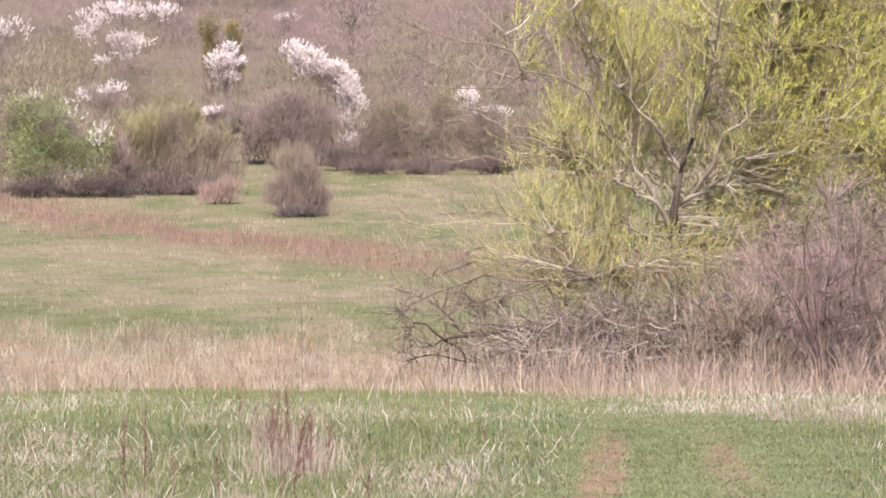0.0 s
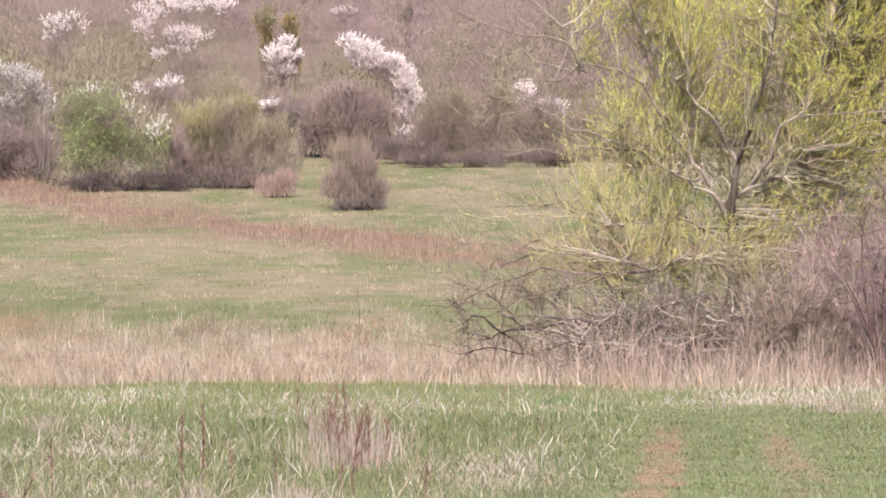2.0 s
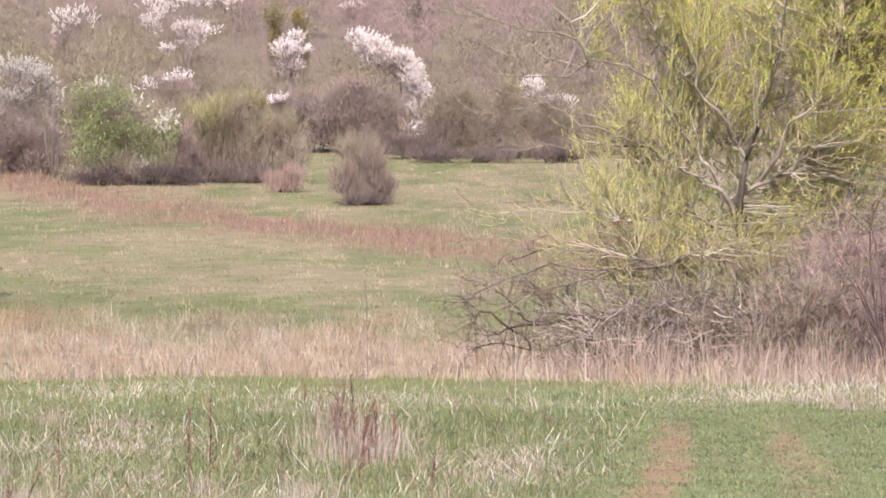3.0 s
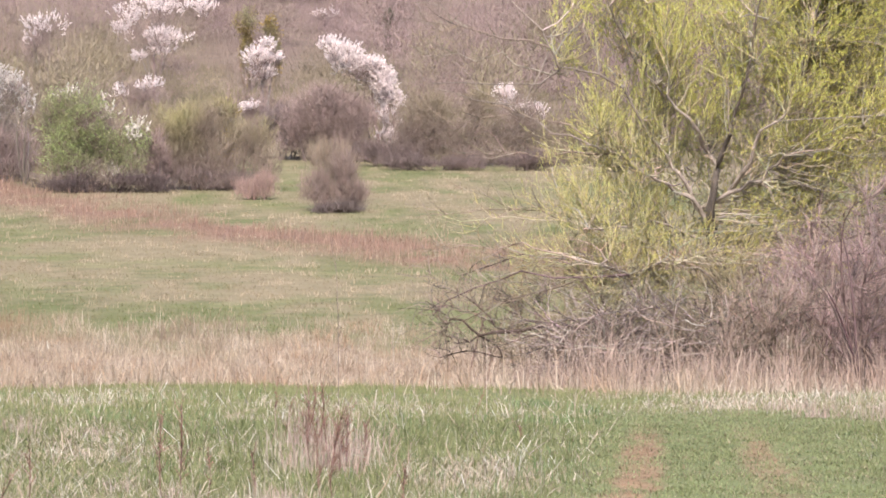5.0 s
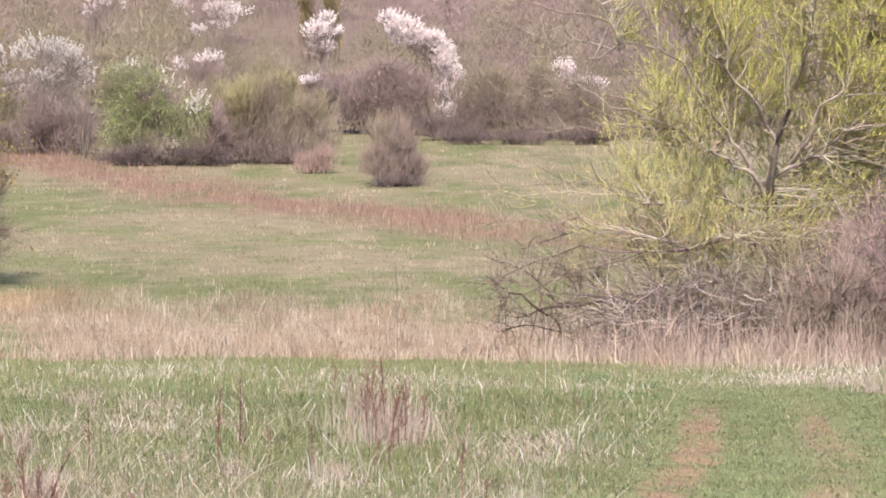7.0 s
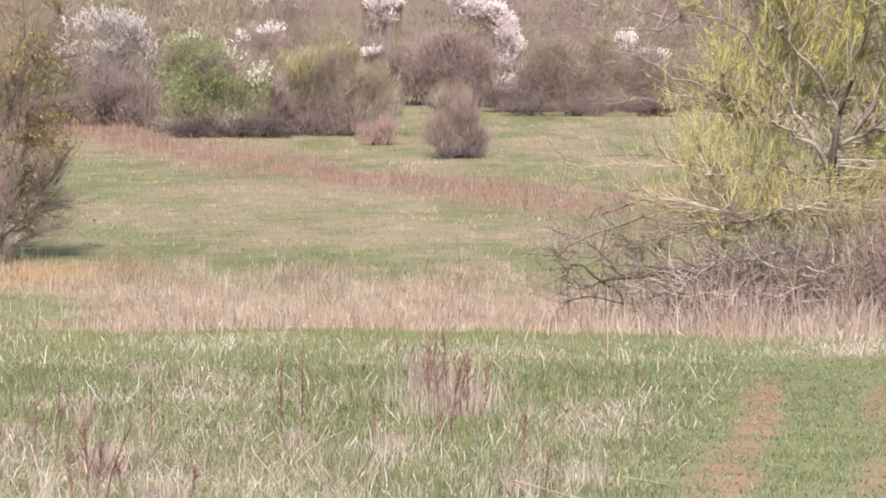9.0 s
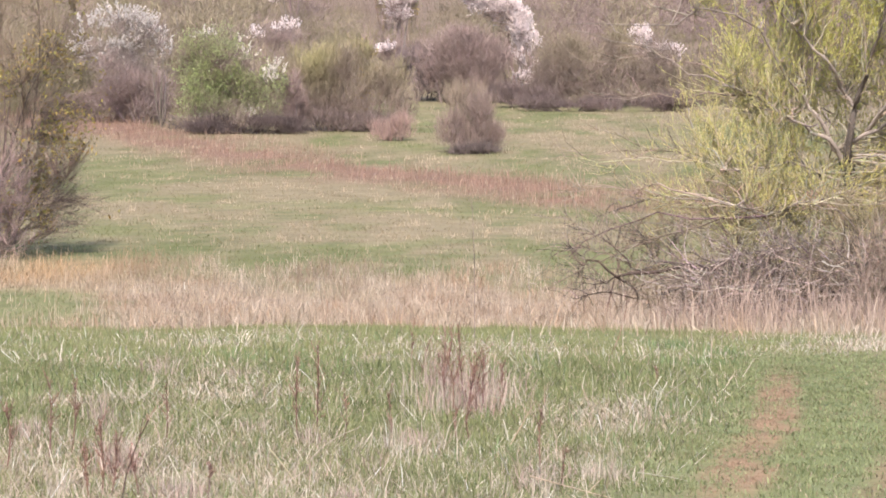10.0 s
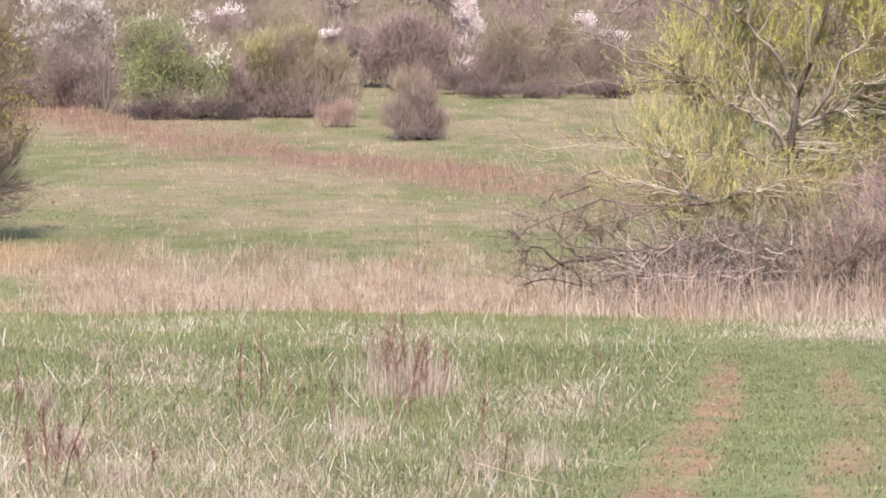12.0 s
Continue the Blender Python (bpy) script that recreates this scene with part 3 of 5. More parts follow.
def fallen_branch():
    """A dark crooked limb that lies out from the willow into the dry grass, with its forks."""
    r = np.random.default_rng(78)
    ob = base("fallen_branch", 0.4, 91.5, "dark dead forked branch reaching out of the brush", "branch")
    dark, pale = (0.115, 0.085, 0.07), (0.34, 0.285, 0.245)
    # bends of the limb, its thickness at both ends
    limb = np.array([((1.75, 0.3, 1.25), (0.98, 0.1, 1.36), (0.44, 0, 1.25), (0.15, 0, 1.22), (-0.14, 0, 1.21), (-0.38, 0, 1.15), (-0.55, 0, 1.27), (-0.74, 0, 1.46), (-0.99, 0, 1.48))])
    mesh_object("limb", *tubes(limb, np.array([0.042]), np.array([0.018]), 8, dark), M_BARK, ob, smooth=True)
    forks = ((((-0.99, 0, 1.48), (-1.11, 0, 1.59), (-1.26, -0.1, 1.70), (-1.67, -0.2, 1.80)), 0.020, 0.006, pale),
             (((-0.41, 0, 1.15), (-0.22, 0.1, 1.04), (-0.03, 0.1, 0.92), (0.04, 0.1, 0.71)), 0.032, 0.018, dark),
             (((-0.41, 0, 1.15), (-0.59, -0.1, 1.02), (-0.84, -0.1, 1.07), (-1.05, -0.2, 1.14)), 0.026, 0.008, dark),
             (((0.04, 0.1, 0.71), (-0.47, 0, 0.84), (-0.88, -0.1, 0.80), (-1.19, -0.2, 0.70)), 0.026, 0.010, dark),
             (((0.28, 0, 1.21), (-0.09, 0, 1.33), (-0.28, 0, 1.60), (-0.67, 0.1, 1.92)), 0.034, 0.018, dark),
             (((-0.67, 0.1, 1.92), (-0.88, 0.1, 2.02), (-1.15, 0.2, 2.14), (-1.44, 0.2, 2.45)), 0.018, 0.005, pale),
             (((-0.99, 0, 1.48), (-1.01, 0, 1.38), (-1.09, 0, 1.27), (-1.13, 0, 1.17)), 0.018, 0.010, dark),
             (((-0.24, 0, 1.46), (-0.57, 0, 1.60), (-0.88, 0.1, 1.72), (-1.26, 0.1, 1.74)), 0.014, 0.005, pale),
             (((1.02, 0.4, 2.85), (0.36, 0.3, 2.74), (-0.01, 0.3, 2.60), (-0.78, 0.2, 2.34)), 0.026, 0.010, dark),
             (((0.65, 0.2, 1.60), (0.40, 0.2, 1.79), (0.15, 0.2, 1.95), (-0.01, 0.3, 2.08)), 0.016, 0.005, pale),
             (((0.49, 0.2, 1.40), (0.36, 0.2, 1.58), (0.20, 0.3, 1.79), (0.07, 0.3, 1.97)), 0.014, 0.005, pale),
             (((0.59, 0.3, 1.54), (0.69, 0.3, 1.79), (0.78, 0.3, 1.96), (0.90, 0.3, 2.25)), 0.014, 0.004, dark))
    bends = np.array([f[0] for f in forks])
    for k, (_, thick, thin, bark) in enumerate(forks):
        line = bends[k:k + 1].repeat(2, 1)[:, :-1].copy()
        line[:, 1::2] = (bends[k:k + 1, :-1] + bends[k:k + 1, 1:]) / 2 + r.normal(0, 0.022, (1, 3, 3))
        mesh_object("fork", *tubes(line, np.array([thick * 0.72]), np.array([thin * 0.72]), 6, bark), M_BARK, ob, smooth=True)
    s, d, _ = sprout(bends, 360, 0.15, 1.0, 0.9, r, 0.12)
    line = grow(s, d, r.uniform(0.12, 0.95, 360), 4, 0.32, 0.04, r)
    tagged(mesh_object("twig_tangle", *tubes(line, r.uniform(0.005, 0.010, 360), np.full(360, 0.003), 3, vary((0.27, 0.22, 0.185), 360, r, 0.5)), M_TWIG, ob), kind="stuff")


fallen_branch()
shrub("bare_shrub", 0.0, 95.0, 2.6, 3.2, 79, "sparse leafless shrub with thin grey twigs", "shrub", (0.30, 0.24, 0.185), 10, 100, 900, 0.45, named=3, tidy=0.45)
shrub("bare_shrub", 1.3, 92.5, 2.6, 3.0, 80, "thin tangled shrub with tawny young shoots", "shrub", (0.34, 0.27, 0.185), 14, 190, 1900, 0.5, budding=(0.46, 0.40, 0.17), named=3, tidy=0.6)
shrub("bare_shrub", 2.9, 91.5, 3.2, 3.3, 81, "olive-brown budding shrub behind a brush heap", "shrub", (0.27, 0.215, 0.15), 26, 420, 4600, 0.7, budding=(0.44, 0.41, 0.16), named=4, tidy=0.6)

# bare thicket below the willows
for k, (x, y, w, h) in enumerate(((5.3, 84.6, 2.4, 2.3), (6.4, 85.5, 3.0, 3.2), (7.9, 84.5, 3.2, 4.0), (9.6, 84.0, 3.4, 4.4), (11.4, 84.5, 3.4, 4.2), (6.9, 88.5, 3.4, 4.0), (9.0, 88.5, 3.6, 4.6))):
    shrub("bare_shrub", x, y, w, h, 60 + k, "leafless mauve-brown shrub with fine tangled twigs", "shrub", (0.355, 0.265, 0.242) if k % 3 else (0.34, 0.27, 0.215), 40, 640, 5200, 0.85, long=1.15, tidy=0.6, group="bare thicket below the willows")
shrub("bare_shrub", 4.8, 87.0, 3.0, 3.0, 58, "olive-brown tangled shrub at the foot of a willow", "shrub", (0.27, 0.21, 0.16), 30, 420, 4200, 0.9, budding=(0.34, 0.32, 0.15), tidy=0.7)
shrub("bare_sapling", 6.70, 80.9, 2.2, 3.6, 59, "slender leafless sapling with a dark trunk", "tree", (0.19, 0.135, 0.12), 10, 70, 700, 0.8, trunk=0.09, raise_to=0.35, named=4)

# bushes at the foot of the far slope
def slivers(start, end, rad, colours, r):
    """Fine twigs seen from afar, each one tapered face."""
    n = len(start)
    side = unit(np.cross(end - start, r.normal(0, 1, (n, 3)))) * np.broadcast_to(rad, n)[:, None]
    v = np.stack([start - side, start + side, end], 1).reshape(-1, 3)
    return v, np.arange(3 * n).reshape(-1, 3), np.repeat(np.broadcast_to(colours, (n, 3)), 3, 0)


def lobe_points(lobes, n, r, inner=0.2, seed=0):
    """Points in a crown of rounded lobes (x, z, half width, half height), and the way out of the lobe."""
    l = np.array([q[:4] for q in lobes], float)
    # each lobe breaks up into uneven clumps
    g, per = np.random.default_rng(seed + 900), 9
    l = np.repeat(l, per, 0)
    u = g.normal(0, 1, (len(l), 2))
    u = u / np.linalg.norm(u, axis=1, keepdims=True) * g.uniform(0.1, 1, (len(l), 1)) ** 0.6
    size = g.uniform(0.28, 0.62, len(l))
    l = np.stack([l[:, 0] + u[:, 0] * (1.06 - size * 0.8) * l[:, 2], l[:, 1] + u[:, 1] * (1.06 - size * 0.8) * l[:, 3], l[:, 2] * size, l[:, 3] * size * g.uniform(0.8, 1.2, len(l))], 1)
    k = r.choice(len(l), n, p=l[:, 2] * l[:, 3] / (l[:, 2] * l[:, 3]).sum())
    l, v = l[k], unit(r.normal(0, 1, (n, 3)))
    v = v * (r.uniform(inner, 1, n) ** 0.5 * r.uniform(0.75, 1.2, n))[:, None]
    p = np.stack([l[:, 0] + v[:, 0] * l[:, 2], v[:, 1] * np.minimum(l[:, 2], 2.0) + 0.5 * np.sin(k * 2.4), l[:, 1] + v[:, 2] * l[:, 3]], 1)
    p[:, 2] = np.maximum(p[:, 2], 0.03 + r.uniform(0, 0.15, n))
    return p, v


def scrub(name, x, y, lobes, twigs, seed, label, category="shrub", colour=(0.29, 0.22, 0.195), bud=None, upright=1.0, long=1.0, leaf=0, leaf_colour=(0.34, 0.42, 0.14), leaf_size=0.11, bare=0.0,
          white=(), petal=(1.36, 1.22, 1.17), stems=14, group="", trunk=0.0, spread=0.10):
    """A shrub or small tree of rounded lobes filled with fine twigs; leaves or white sprays where it bears them."""
    r = np.random.default_rng(seed)
    top = base(name, x, y, label, category, group)
    colour = np.array(colour) * 1.3
    bud = None if bud is None else np.array(bud) * 1.3
    tall, wide = max(l[1] + l[3] for l in lobes), max(l[2] for l in lobes)
    goal, _ = lobe_points(tuple(lobes) + tuple(white), stems, r, 0.0, seed)
    root = np.stack([goal[:, 0] * 0.45 + r.normal(0, 0.1, stems) * wide, r.normal(0, 0.3, stems), np.zeros(stems)], 1)
    if trunk:
        root = r.normal(0, trunk, (stems, 3)) * (1, 1, 0)
    stem = arcs(root, goal, 5, 0.08, r)
    for k in range(4):
        mesh_object("stem", *tubes(stem[k:k + 1], np.array([r.uniform(0.03, 0.05) + trunk * 0.5]), np.array([0.01]), 5, vary(colour * 0.8, 1, r, 0.15)), M_BARK, top, smooth=True)
    p, v = lobe_points(lobes, twigs, r, 0.15, seed)
    d = unit(r.normal(0, 0.55, p.shape) + v * 0.5 + np.array([0, 0, upright * 0.8]))
    end = p + d * (r.uniform(0.15, 0.62, twigs) * long)[:, None]
    c = vary(colour, twigs, r, spread, 0.03)
    if bud is not None:
        f = np.clip((end[:, 2] / tall - 0.35) * 2.2, 0, 1) * np.clip(fractal(end[:, 0] * 0.6 + 40, end[:, 2] * 0.6 + 40, seed) * 2.4 - 0.5, 0.1, 1)
        c = blend(c, vary(bud, twigs, r, spread, 0.03), f)
    tagged(mesh_object("twig_tangle", *join(tubes(stem[4:], np.full(stems - 4, 0.028), np.full(stems - 4, 0.008), 3, vary(colour * 0.8, stems - 4, r, 0.15)),
                                            slivers(p, end, r.uniform(0.006, 0.0135, twigs), c, r)), M_TWIG, top), kind="stuff")
    if leaf:
        i = r.integers(0, twigs, leaf * 2)
        q = p[i] + (end[i] - p[i]) * r.uniform(0.2, 1.1, (len(i), 1))
        patch = fractal(q[:, 0] * 0.75 + 50, q[:, 2] * 0.9 + 50, seed + 3)
        q = q[(patch > bare + r.normal(0, 0.05, len(q))) & (q[:, 2] > 0.25 * tall * r.uniform(0.6, 1.2, len(q)))][:leaf]
        n = len(q)
        shade = vary(leaf_colour, n, r, 0.16, 0.05)
        shade = blend(shade, (0.46, 0.45, 0.27), np.clip(fractal(q[:, 0] * 0.8 + 90, q[:, 2] * 0.8 + 90, seed + 4) * 2.6 - 1.0, 0, 0.9))
        tagged(mesh_object("foliage", *leaves(q, r.normal(0, 1, (n, 3)) + (0, 0, 0.6), r.uniform(0.6, 1.4, n) * leaf_size, r.uniform(0.3, 0.6, n) * leaf_size, shade, r), M_LEAF, top), kind="stuff")
    if white:
        # flowers crowd along upright sprays
        sprays = [lobe_points([l], int(l[4] * 4), r, 0.45, seed + 9) for l in white]
        p, v = np.concatenate([q[0] for q in sprays]), np.concatenate([q[1] for q in sprays])
        keep = fractal(p[:, 0] * 1.5 + 30, p[:, 2] * 1.5 + 30, seed + 8) + 0.6 * value_noise(p[:, 0] * 5 + 30, p[:, 2] * 5 + 30, seed + 6) > 0.62
        p, v = p[keep], v[keep]
        d = unit(r.normal(0, 0.3, p.shape) + v * 0.7 + (0, 0, 0.9))
        each = 9
        span = r.uniform(0.18, 0.45, len(p))
        q = (p[:, None] + d[:, None] * (span[:, None] * np.linspace(0, 1, each))[..., None]).reshape(-1, 3) + r.normal(0, 0.025, (len(p) * each, 3))
        n = len(q)
        tagged(mesh_object("spray", *slivers(p - d * 0.2, p + d * span[:, None], 0.01, colour * 0.8, r), M_TWIG, top), kind="stuff")
        tagged(mesh_object("blossom", *leaves(q, np.repeat(d, each, 0) + r.normal(0, 0.5, (n, 3)), r.uniform(0.07, 0.13, n), r.uniform(0.05, 0.09, n), vary(petal, n, r, 0.05, 0.015), r), M_PETAL, top), kind="stuff")
    return top


# twig colour as dark as the shade under the green bush
SHADE_TONE = (0.11, 0.085, 0.08)
scrub("leafing_bush", -18.4, 215.5, ((-1.3, 3.5, 1.3, 1.3), (0.4, 3.0, 1.7, 1.8), (1.9, 1.9, 1.1, 1.6), (-1.0, 1.6, 1.3, 1.3), (0.2, 0.9, 2.6, 0.9)), 16000, 11, "rounded bush in fresh green leaf with white blossom sprays", "bush", (0.28, 0.225, 0.19), leaf=32000, bare=0.34, leaf_colour=(0.63, 0.77, 0.32), leaf_size=0.09,
      white=((2.3, 2.8, 0.6, 0.6, 13), (1.3, 0.9, 0.7, 0.4, 8), (-0.9, 4.6, 0.6, 0.2, 6), (1.0, 3.8, 0.6, 0.9, 7)), petal=(1.15, 1.08, 0.95), stems=22)
# added dark twigs: the green bush's own shade, put into their colour
scrub("shade_clump", -17.3, 214.6, ((-1.2, 0.4, 2.3, 0.5), (1.4, 0.35, 1.9, 0.5)), 7500, 31, "low dark twigs standing in for the shade below a green bush", "bush", SHADE_TONE, upright=1.2, long=0.9)
scrub("blossoming_tree", -24.6, 229.0, ((0.1, 3.6, 2.3, 1.8), (-0.1, 1.8, 1.1, 1.1)), 9000, 12, "white-blossoming wild plum with bare grey twigs", "tree", (0.30, 0.25, 0.225),
      white=((-0.5, 5.1, 2.0, 0.8, 70), (-0.8, 3.4, 1.5, 0.7, 45), (1.1, 4.2, 1.4, 1.1, 50), (-2.2, 3.8, 0.7, 0.8, 14)), petal=(0.98, 0.92, 0.85), trunk=0.14)
shrub("bare_sapling", -22.0, 222.0, 1.3, 5.2, 32, "slim pale-barked leafless sapling", "tree", (0.34, 0.28, 0.25), 8, 40, 420, trunk=0.06, crown=0.35)
scrub("bare_shrub", -25.2, 228.0, ((1.3, 0.8, 2.0, 0.8), (-1.3, 0.8, 1.7, 0.7)), 9000, 33, "low mauve leafless shrub at the foot of a slope", "shrub", (0.25, 0.19, 0.175))
scrub("bare_shrub", -23.0, 226.0, ((0.0, 1.4, 1.3, 1.5), (-1.9, 1.9, 1.4, 1.6)), 8000, 37, "tall grey-mauve leafless shrub beside a plum", "shrub", (0.285, 0.22, 0.20))
scrub("bare_shrub", -12.7, 218.0, ((-2.0, 2.9, 1.5, 1.7), (0.1, 2.6, 2.2, 2.0), (-0.4, 2.0, 2.6, 2.0), (2.1, 1.8, 1.3, 1.6), (0.2, 0.9, 2.6, 0.9)), 26000, 13, "broad olive-brown shrub just coming into bud", "shrub", (0.255, 0.20, 0.165), bud=(0.345, 0.315, 0.165), stems=26, upright=1.5)
# darkened low twigs stand for the shaded underside of the olive bush
scrub("shade_clump", -12.6, 217.0, ((0.0, 0.5, 2.2, 0.6),), 3600, 36, "low dark twigs standing in for the shade below an olive bush", "bush", (0.20, 0.155, 0.14), upright=1.6)
scrub("bare_shrub", -15.2, 216.5, ((0.0, 1.3, 0.7, 1.4),), 4200, 14, "small leafless mauve shrub beside an olive one", "shrub", (0.345, 0.26, 0.235), upright=1.6)
scrub("bare_shrub", -10.1, 208.0, ((0.0, 0.3, 1.1, 0.4), (0.4, 0.7, 0.7, 0.6), (-0.5, 0.4, 0.8, 0.45)), 1900, 15, "low leafless rust-coloured suckers in the grass", "shrub", (0.37, 0.26, 0.22), upright=3.0, long=1.2, spread=0.14)
scrub("bare_shrub", -6.3, 198.0, ((-0.7, 0.9, 0.85, 0.9), (0.4, 1.4, 0.8, 1.1), (1.0, 0.7, 0.6, 0.7), (0.1, 0.5, 1.6, 0.5)), 4600, 116, "thin grey-brown leafless shrub alone in the grass", "shrub", (0.27, 0.205, 0.175), upright=2.2, long=1.35, stems=30)
scrub("bare_shrub", -6.5, 200.0, ((-0.3, 2.2, 0.8, 0.7), (0.5, 2.1, 0.8, 0.9), (0.1, 1.5, 1.1, 1.0)), 2400, 117, "upright olive-brown budding shrub behind a low one", "shrub", (0.285, 0.225, 0.185), bud=(0.29, 0.235, 0.17), upright=2.4, long=1.4)
# shade at the lone shrub's foot, made as a flat mat of dark twigs
scrub("shade_clump", -6.3, 196.6, ((0.2, 0.15, 1.3, 0.22),), 2200, 118, "low dark twigs standing in for the shade at the foot of a shrub", "bush", (0.15, 0.12, 0.11))
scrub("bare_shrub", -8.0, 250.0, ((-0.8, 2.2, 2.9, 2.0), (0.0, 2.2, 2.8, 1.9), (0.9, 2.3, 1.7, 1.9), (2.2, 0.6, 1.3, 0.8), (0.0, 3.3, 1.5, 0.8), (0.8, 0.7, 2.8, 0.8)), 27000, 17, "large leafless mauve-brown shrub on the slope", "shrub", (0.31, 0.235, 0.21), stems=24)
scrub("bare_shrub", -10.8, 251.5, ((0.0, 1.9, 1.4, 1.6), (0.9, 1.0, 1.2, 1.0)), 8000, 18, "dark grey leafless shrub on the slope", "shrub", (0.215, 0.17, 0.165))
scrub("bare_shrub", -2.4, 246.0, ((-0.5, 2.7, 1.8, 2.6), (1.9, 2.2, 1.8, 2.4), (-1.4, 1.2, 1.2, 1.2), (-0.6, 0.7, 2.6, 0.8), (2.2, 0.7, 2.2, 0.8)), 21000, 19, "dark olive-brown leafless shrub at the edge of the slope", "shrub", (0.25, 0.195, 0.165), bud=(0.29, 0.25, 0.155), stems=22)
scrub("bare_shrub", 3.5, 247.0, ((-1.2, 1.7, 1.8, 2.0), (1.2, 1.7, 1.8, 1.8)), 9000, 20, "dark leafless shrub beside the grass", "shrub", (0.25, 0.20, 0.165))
# the dark shaded line below the thicket, built from low dark-coloured twigs
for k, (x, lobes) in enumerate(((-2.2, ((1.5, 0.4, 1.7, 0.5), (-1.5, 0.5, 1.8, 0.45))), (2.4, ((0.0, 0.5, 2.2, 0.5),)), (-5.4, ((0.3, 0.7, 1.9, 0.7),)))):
    scrub("shade_clump", x, 241.8 if x > -5 else 245.4, lobes, 4600, 34 + k, "low dark twigs standing in for the shade along a thicket", "bush", (0.17, 0.13, 0.12), upright=1.4)

# blossoming trees among the scrub: place, twig lobes, lobes of blossom with their fullness
PLUMS = ((-5.5, 252.5, ((-0.5, 4.5, 1.4, 1.1), (0.5, 1.9, 0.8, 1.4)), ((-2.6, 6.3, 0.9, 0.4, 24), (-1.7, 5.5, 1.35, 0.85, 120), (-0.2, 4.8, 1.2, 0.75, 120), (0.5, 3.5, 0.95, 1.0, 110), (0.6, 2.2, 0.7, 0.5, 26), (0.5, 1.2, 0.8, 0.4, 26))),
         (-12.8, 272.0, ((0.0, 3.9, 1.2, 1.5),), ((0.1, 4.6, 1.35, 0.75, 110), (0.0, 3.6, 0.85, 0.65, 45))),
         (-13.1, 266.0, ((0.0, 1.4, 0.8, 0.7),), ((-0.1, 1.9, 0.8, 0.2, 18),)),
         (-20.5, 290.0, ((0.0, 4.3, 2.5, 1.8),), ((-1.7, 5.0, 1.4, 1.1, 38), (0.7, 6.1, 3.0, 0.5, 62), (3.2, 6.0, 0.9, 0.5, 22), (0.7, 3.9, 1.7, 0.85, 105), (-0.8, 2.9, 0.9, 0.3, 18))),
         (-19.3, 262.0, ((0.0, 2.9, 1.6, 0.8),), ((0.5, 3.5, 0.9, 0.3, 18), (-1.3, 3.1, 0.8, 0.3, 11))),
         (-27.0, 285.0, ((0.0, 4.3, 1.6, 1.4),), ((-0.1, 4.9, 1.5, 1.1, 44),)),
         (-11.5, 345.0, ((0.0, 0.9, 0.9, 0.6),), ((0.0, 1.3, 1.0, 0.3, 26),)),
         (2.4, 262.0, ((0.0, 2.0, 1.6, 1.0),), ((-0.7, 2.9, 0.8, 0.65, 90), (0.8, 1.9, 1.4, 0.55, 150))))
for k, (x, y, lobes, white) in enumerate(PLUMS):
    scrub("blossoming_tree", x, y, lobes, 2200, 40 + k, "wild plum covered in white blossom among bare scrub", "tree", (0.32, 0.25, 0.225), white=white, group="blossoming plums on the slope", trunk=0.10)
for k, (x, y, w, h, z) in enumerate(((-15.2, 300.0, 0.8, 1.0, 4.5), (-13.4, 300.0, 0.75, 0.9, 4.2), (-12.0, 219.5, 0.3, 0.5, 3.7))):
    scrub("budding_bush", x, y, ((0, z, w, h), (0, z * 0.5, w * 0.5, z * 0.45)), 1500, 55 + k, "small bush with ochre-green young leaves", "bush", (0.27, 0.215, 0.15), leaf=int(2600 * w), leaf_colour=(0.50, 0.37, 0.09), leaf_size=0.16, stems=8)
scrub("small_conifer", -6.6, 330.0, ((0, 1.9, 0.22, 0.8), (0, 0.9, 0.35, 0.8)), 1200, 65, "narrow dark green conifer on the hillside", "tree", (0.15, 0.14, 0.09), leaf=1400, leaf_colour=(0.16, 0.17, 0.10), leaf_size=0.13, stems=8)

# at the meadow's left edge
shrub("bare_tree", -17.1, 126.4, 5.6, 9.0, 23, "leafless tree with yellow-green bud clumps at the meadow edge", "tree", (0.235, 0.18, 0.145), 36, 560, 12000, 0.8, foliage=4500, leaf_colour=(0.46, 0.38, 0.12), leaf_size=0.13, clump=6.0, budding=(0.30, 0.245, 0.15), trunk=0.2)
shrub("bare_shrub", -17.3, 124.0, 3.4, 4.2, 22, "tangled leafless mauve shrub below a tree", "shrub", (0.32, 0.24, 0.215), 32, 460, 6800, 0.7, tidy=0.45)


# ---- grasses ----
def scatter(count, y0, y1, r, spread=1.0):
    """Random places in the wedge of meadow from y0 to y1."""
    y = np.sqrt(r.uniform(0, 1, count) * (y1 ** 2 - y0 ** 2) + y0 ** 2)
    x = r.uniform(-0.142 * y - 0.6, 0.106 * y + 0.6) * spread
    return x, y


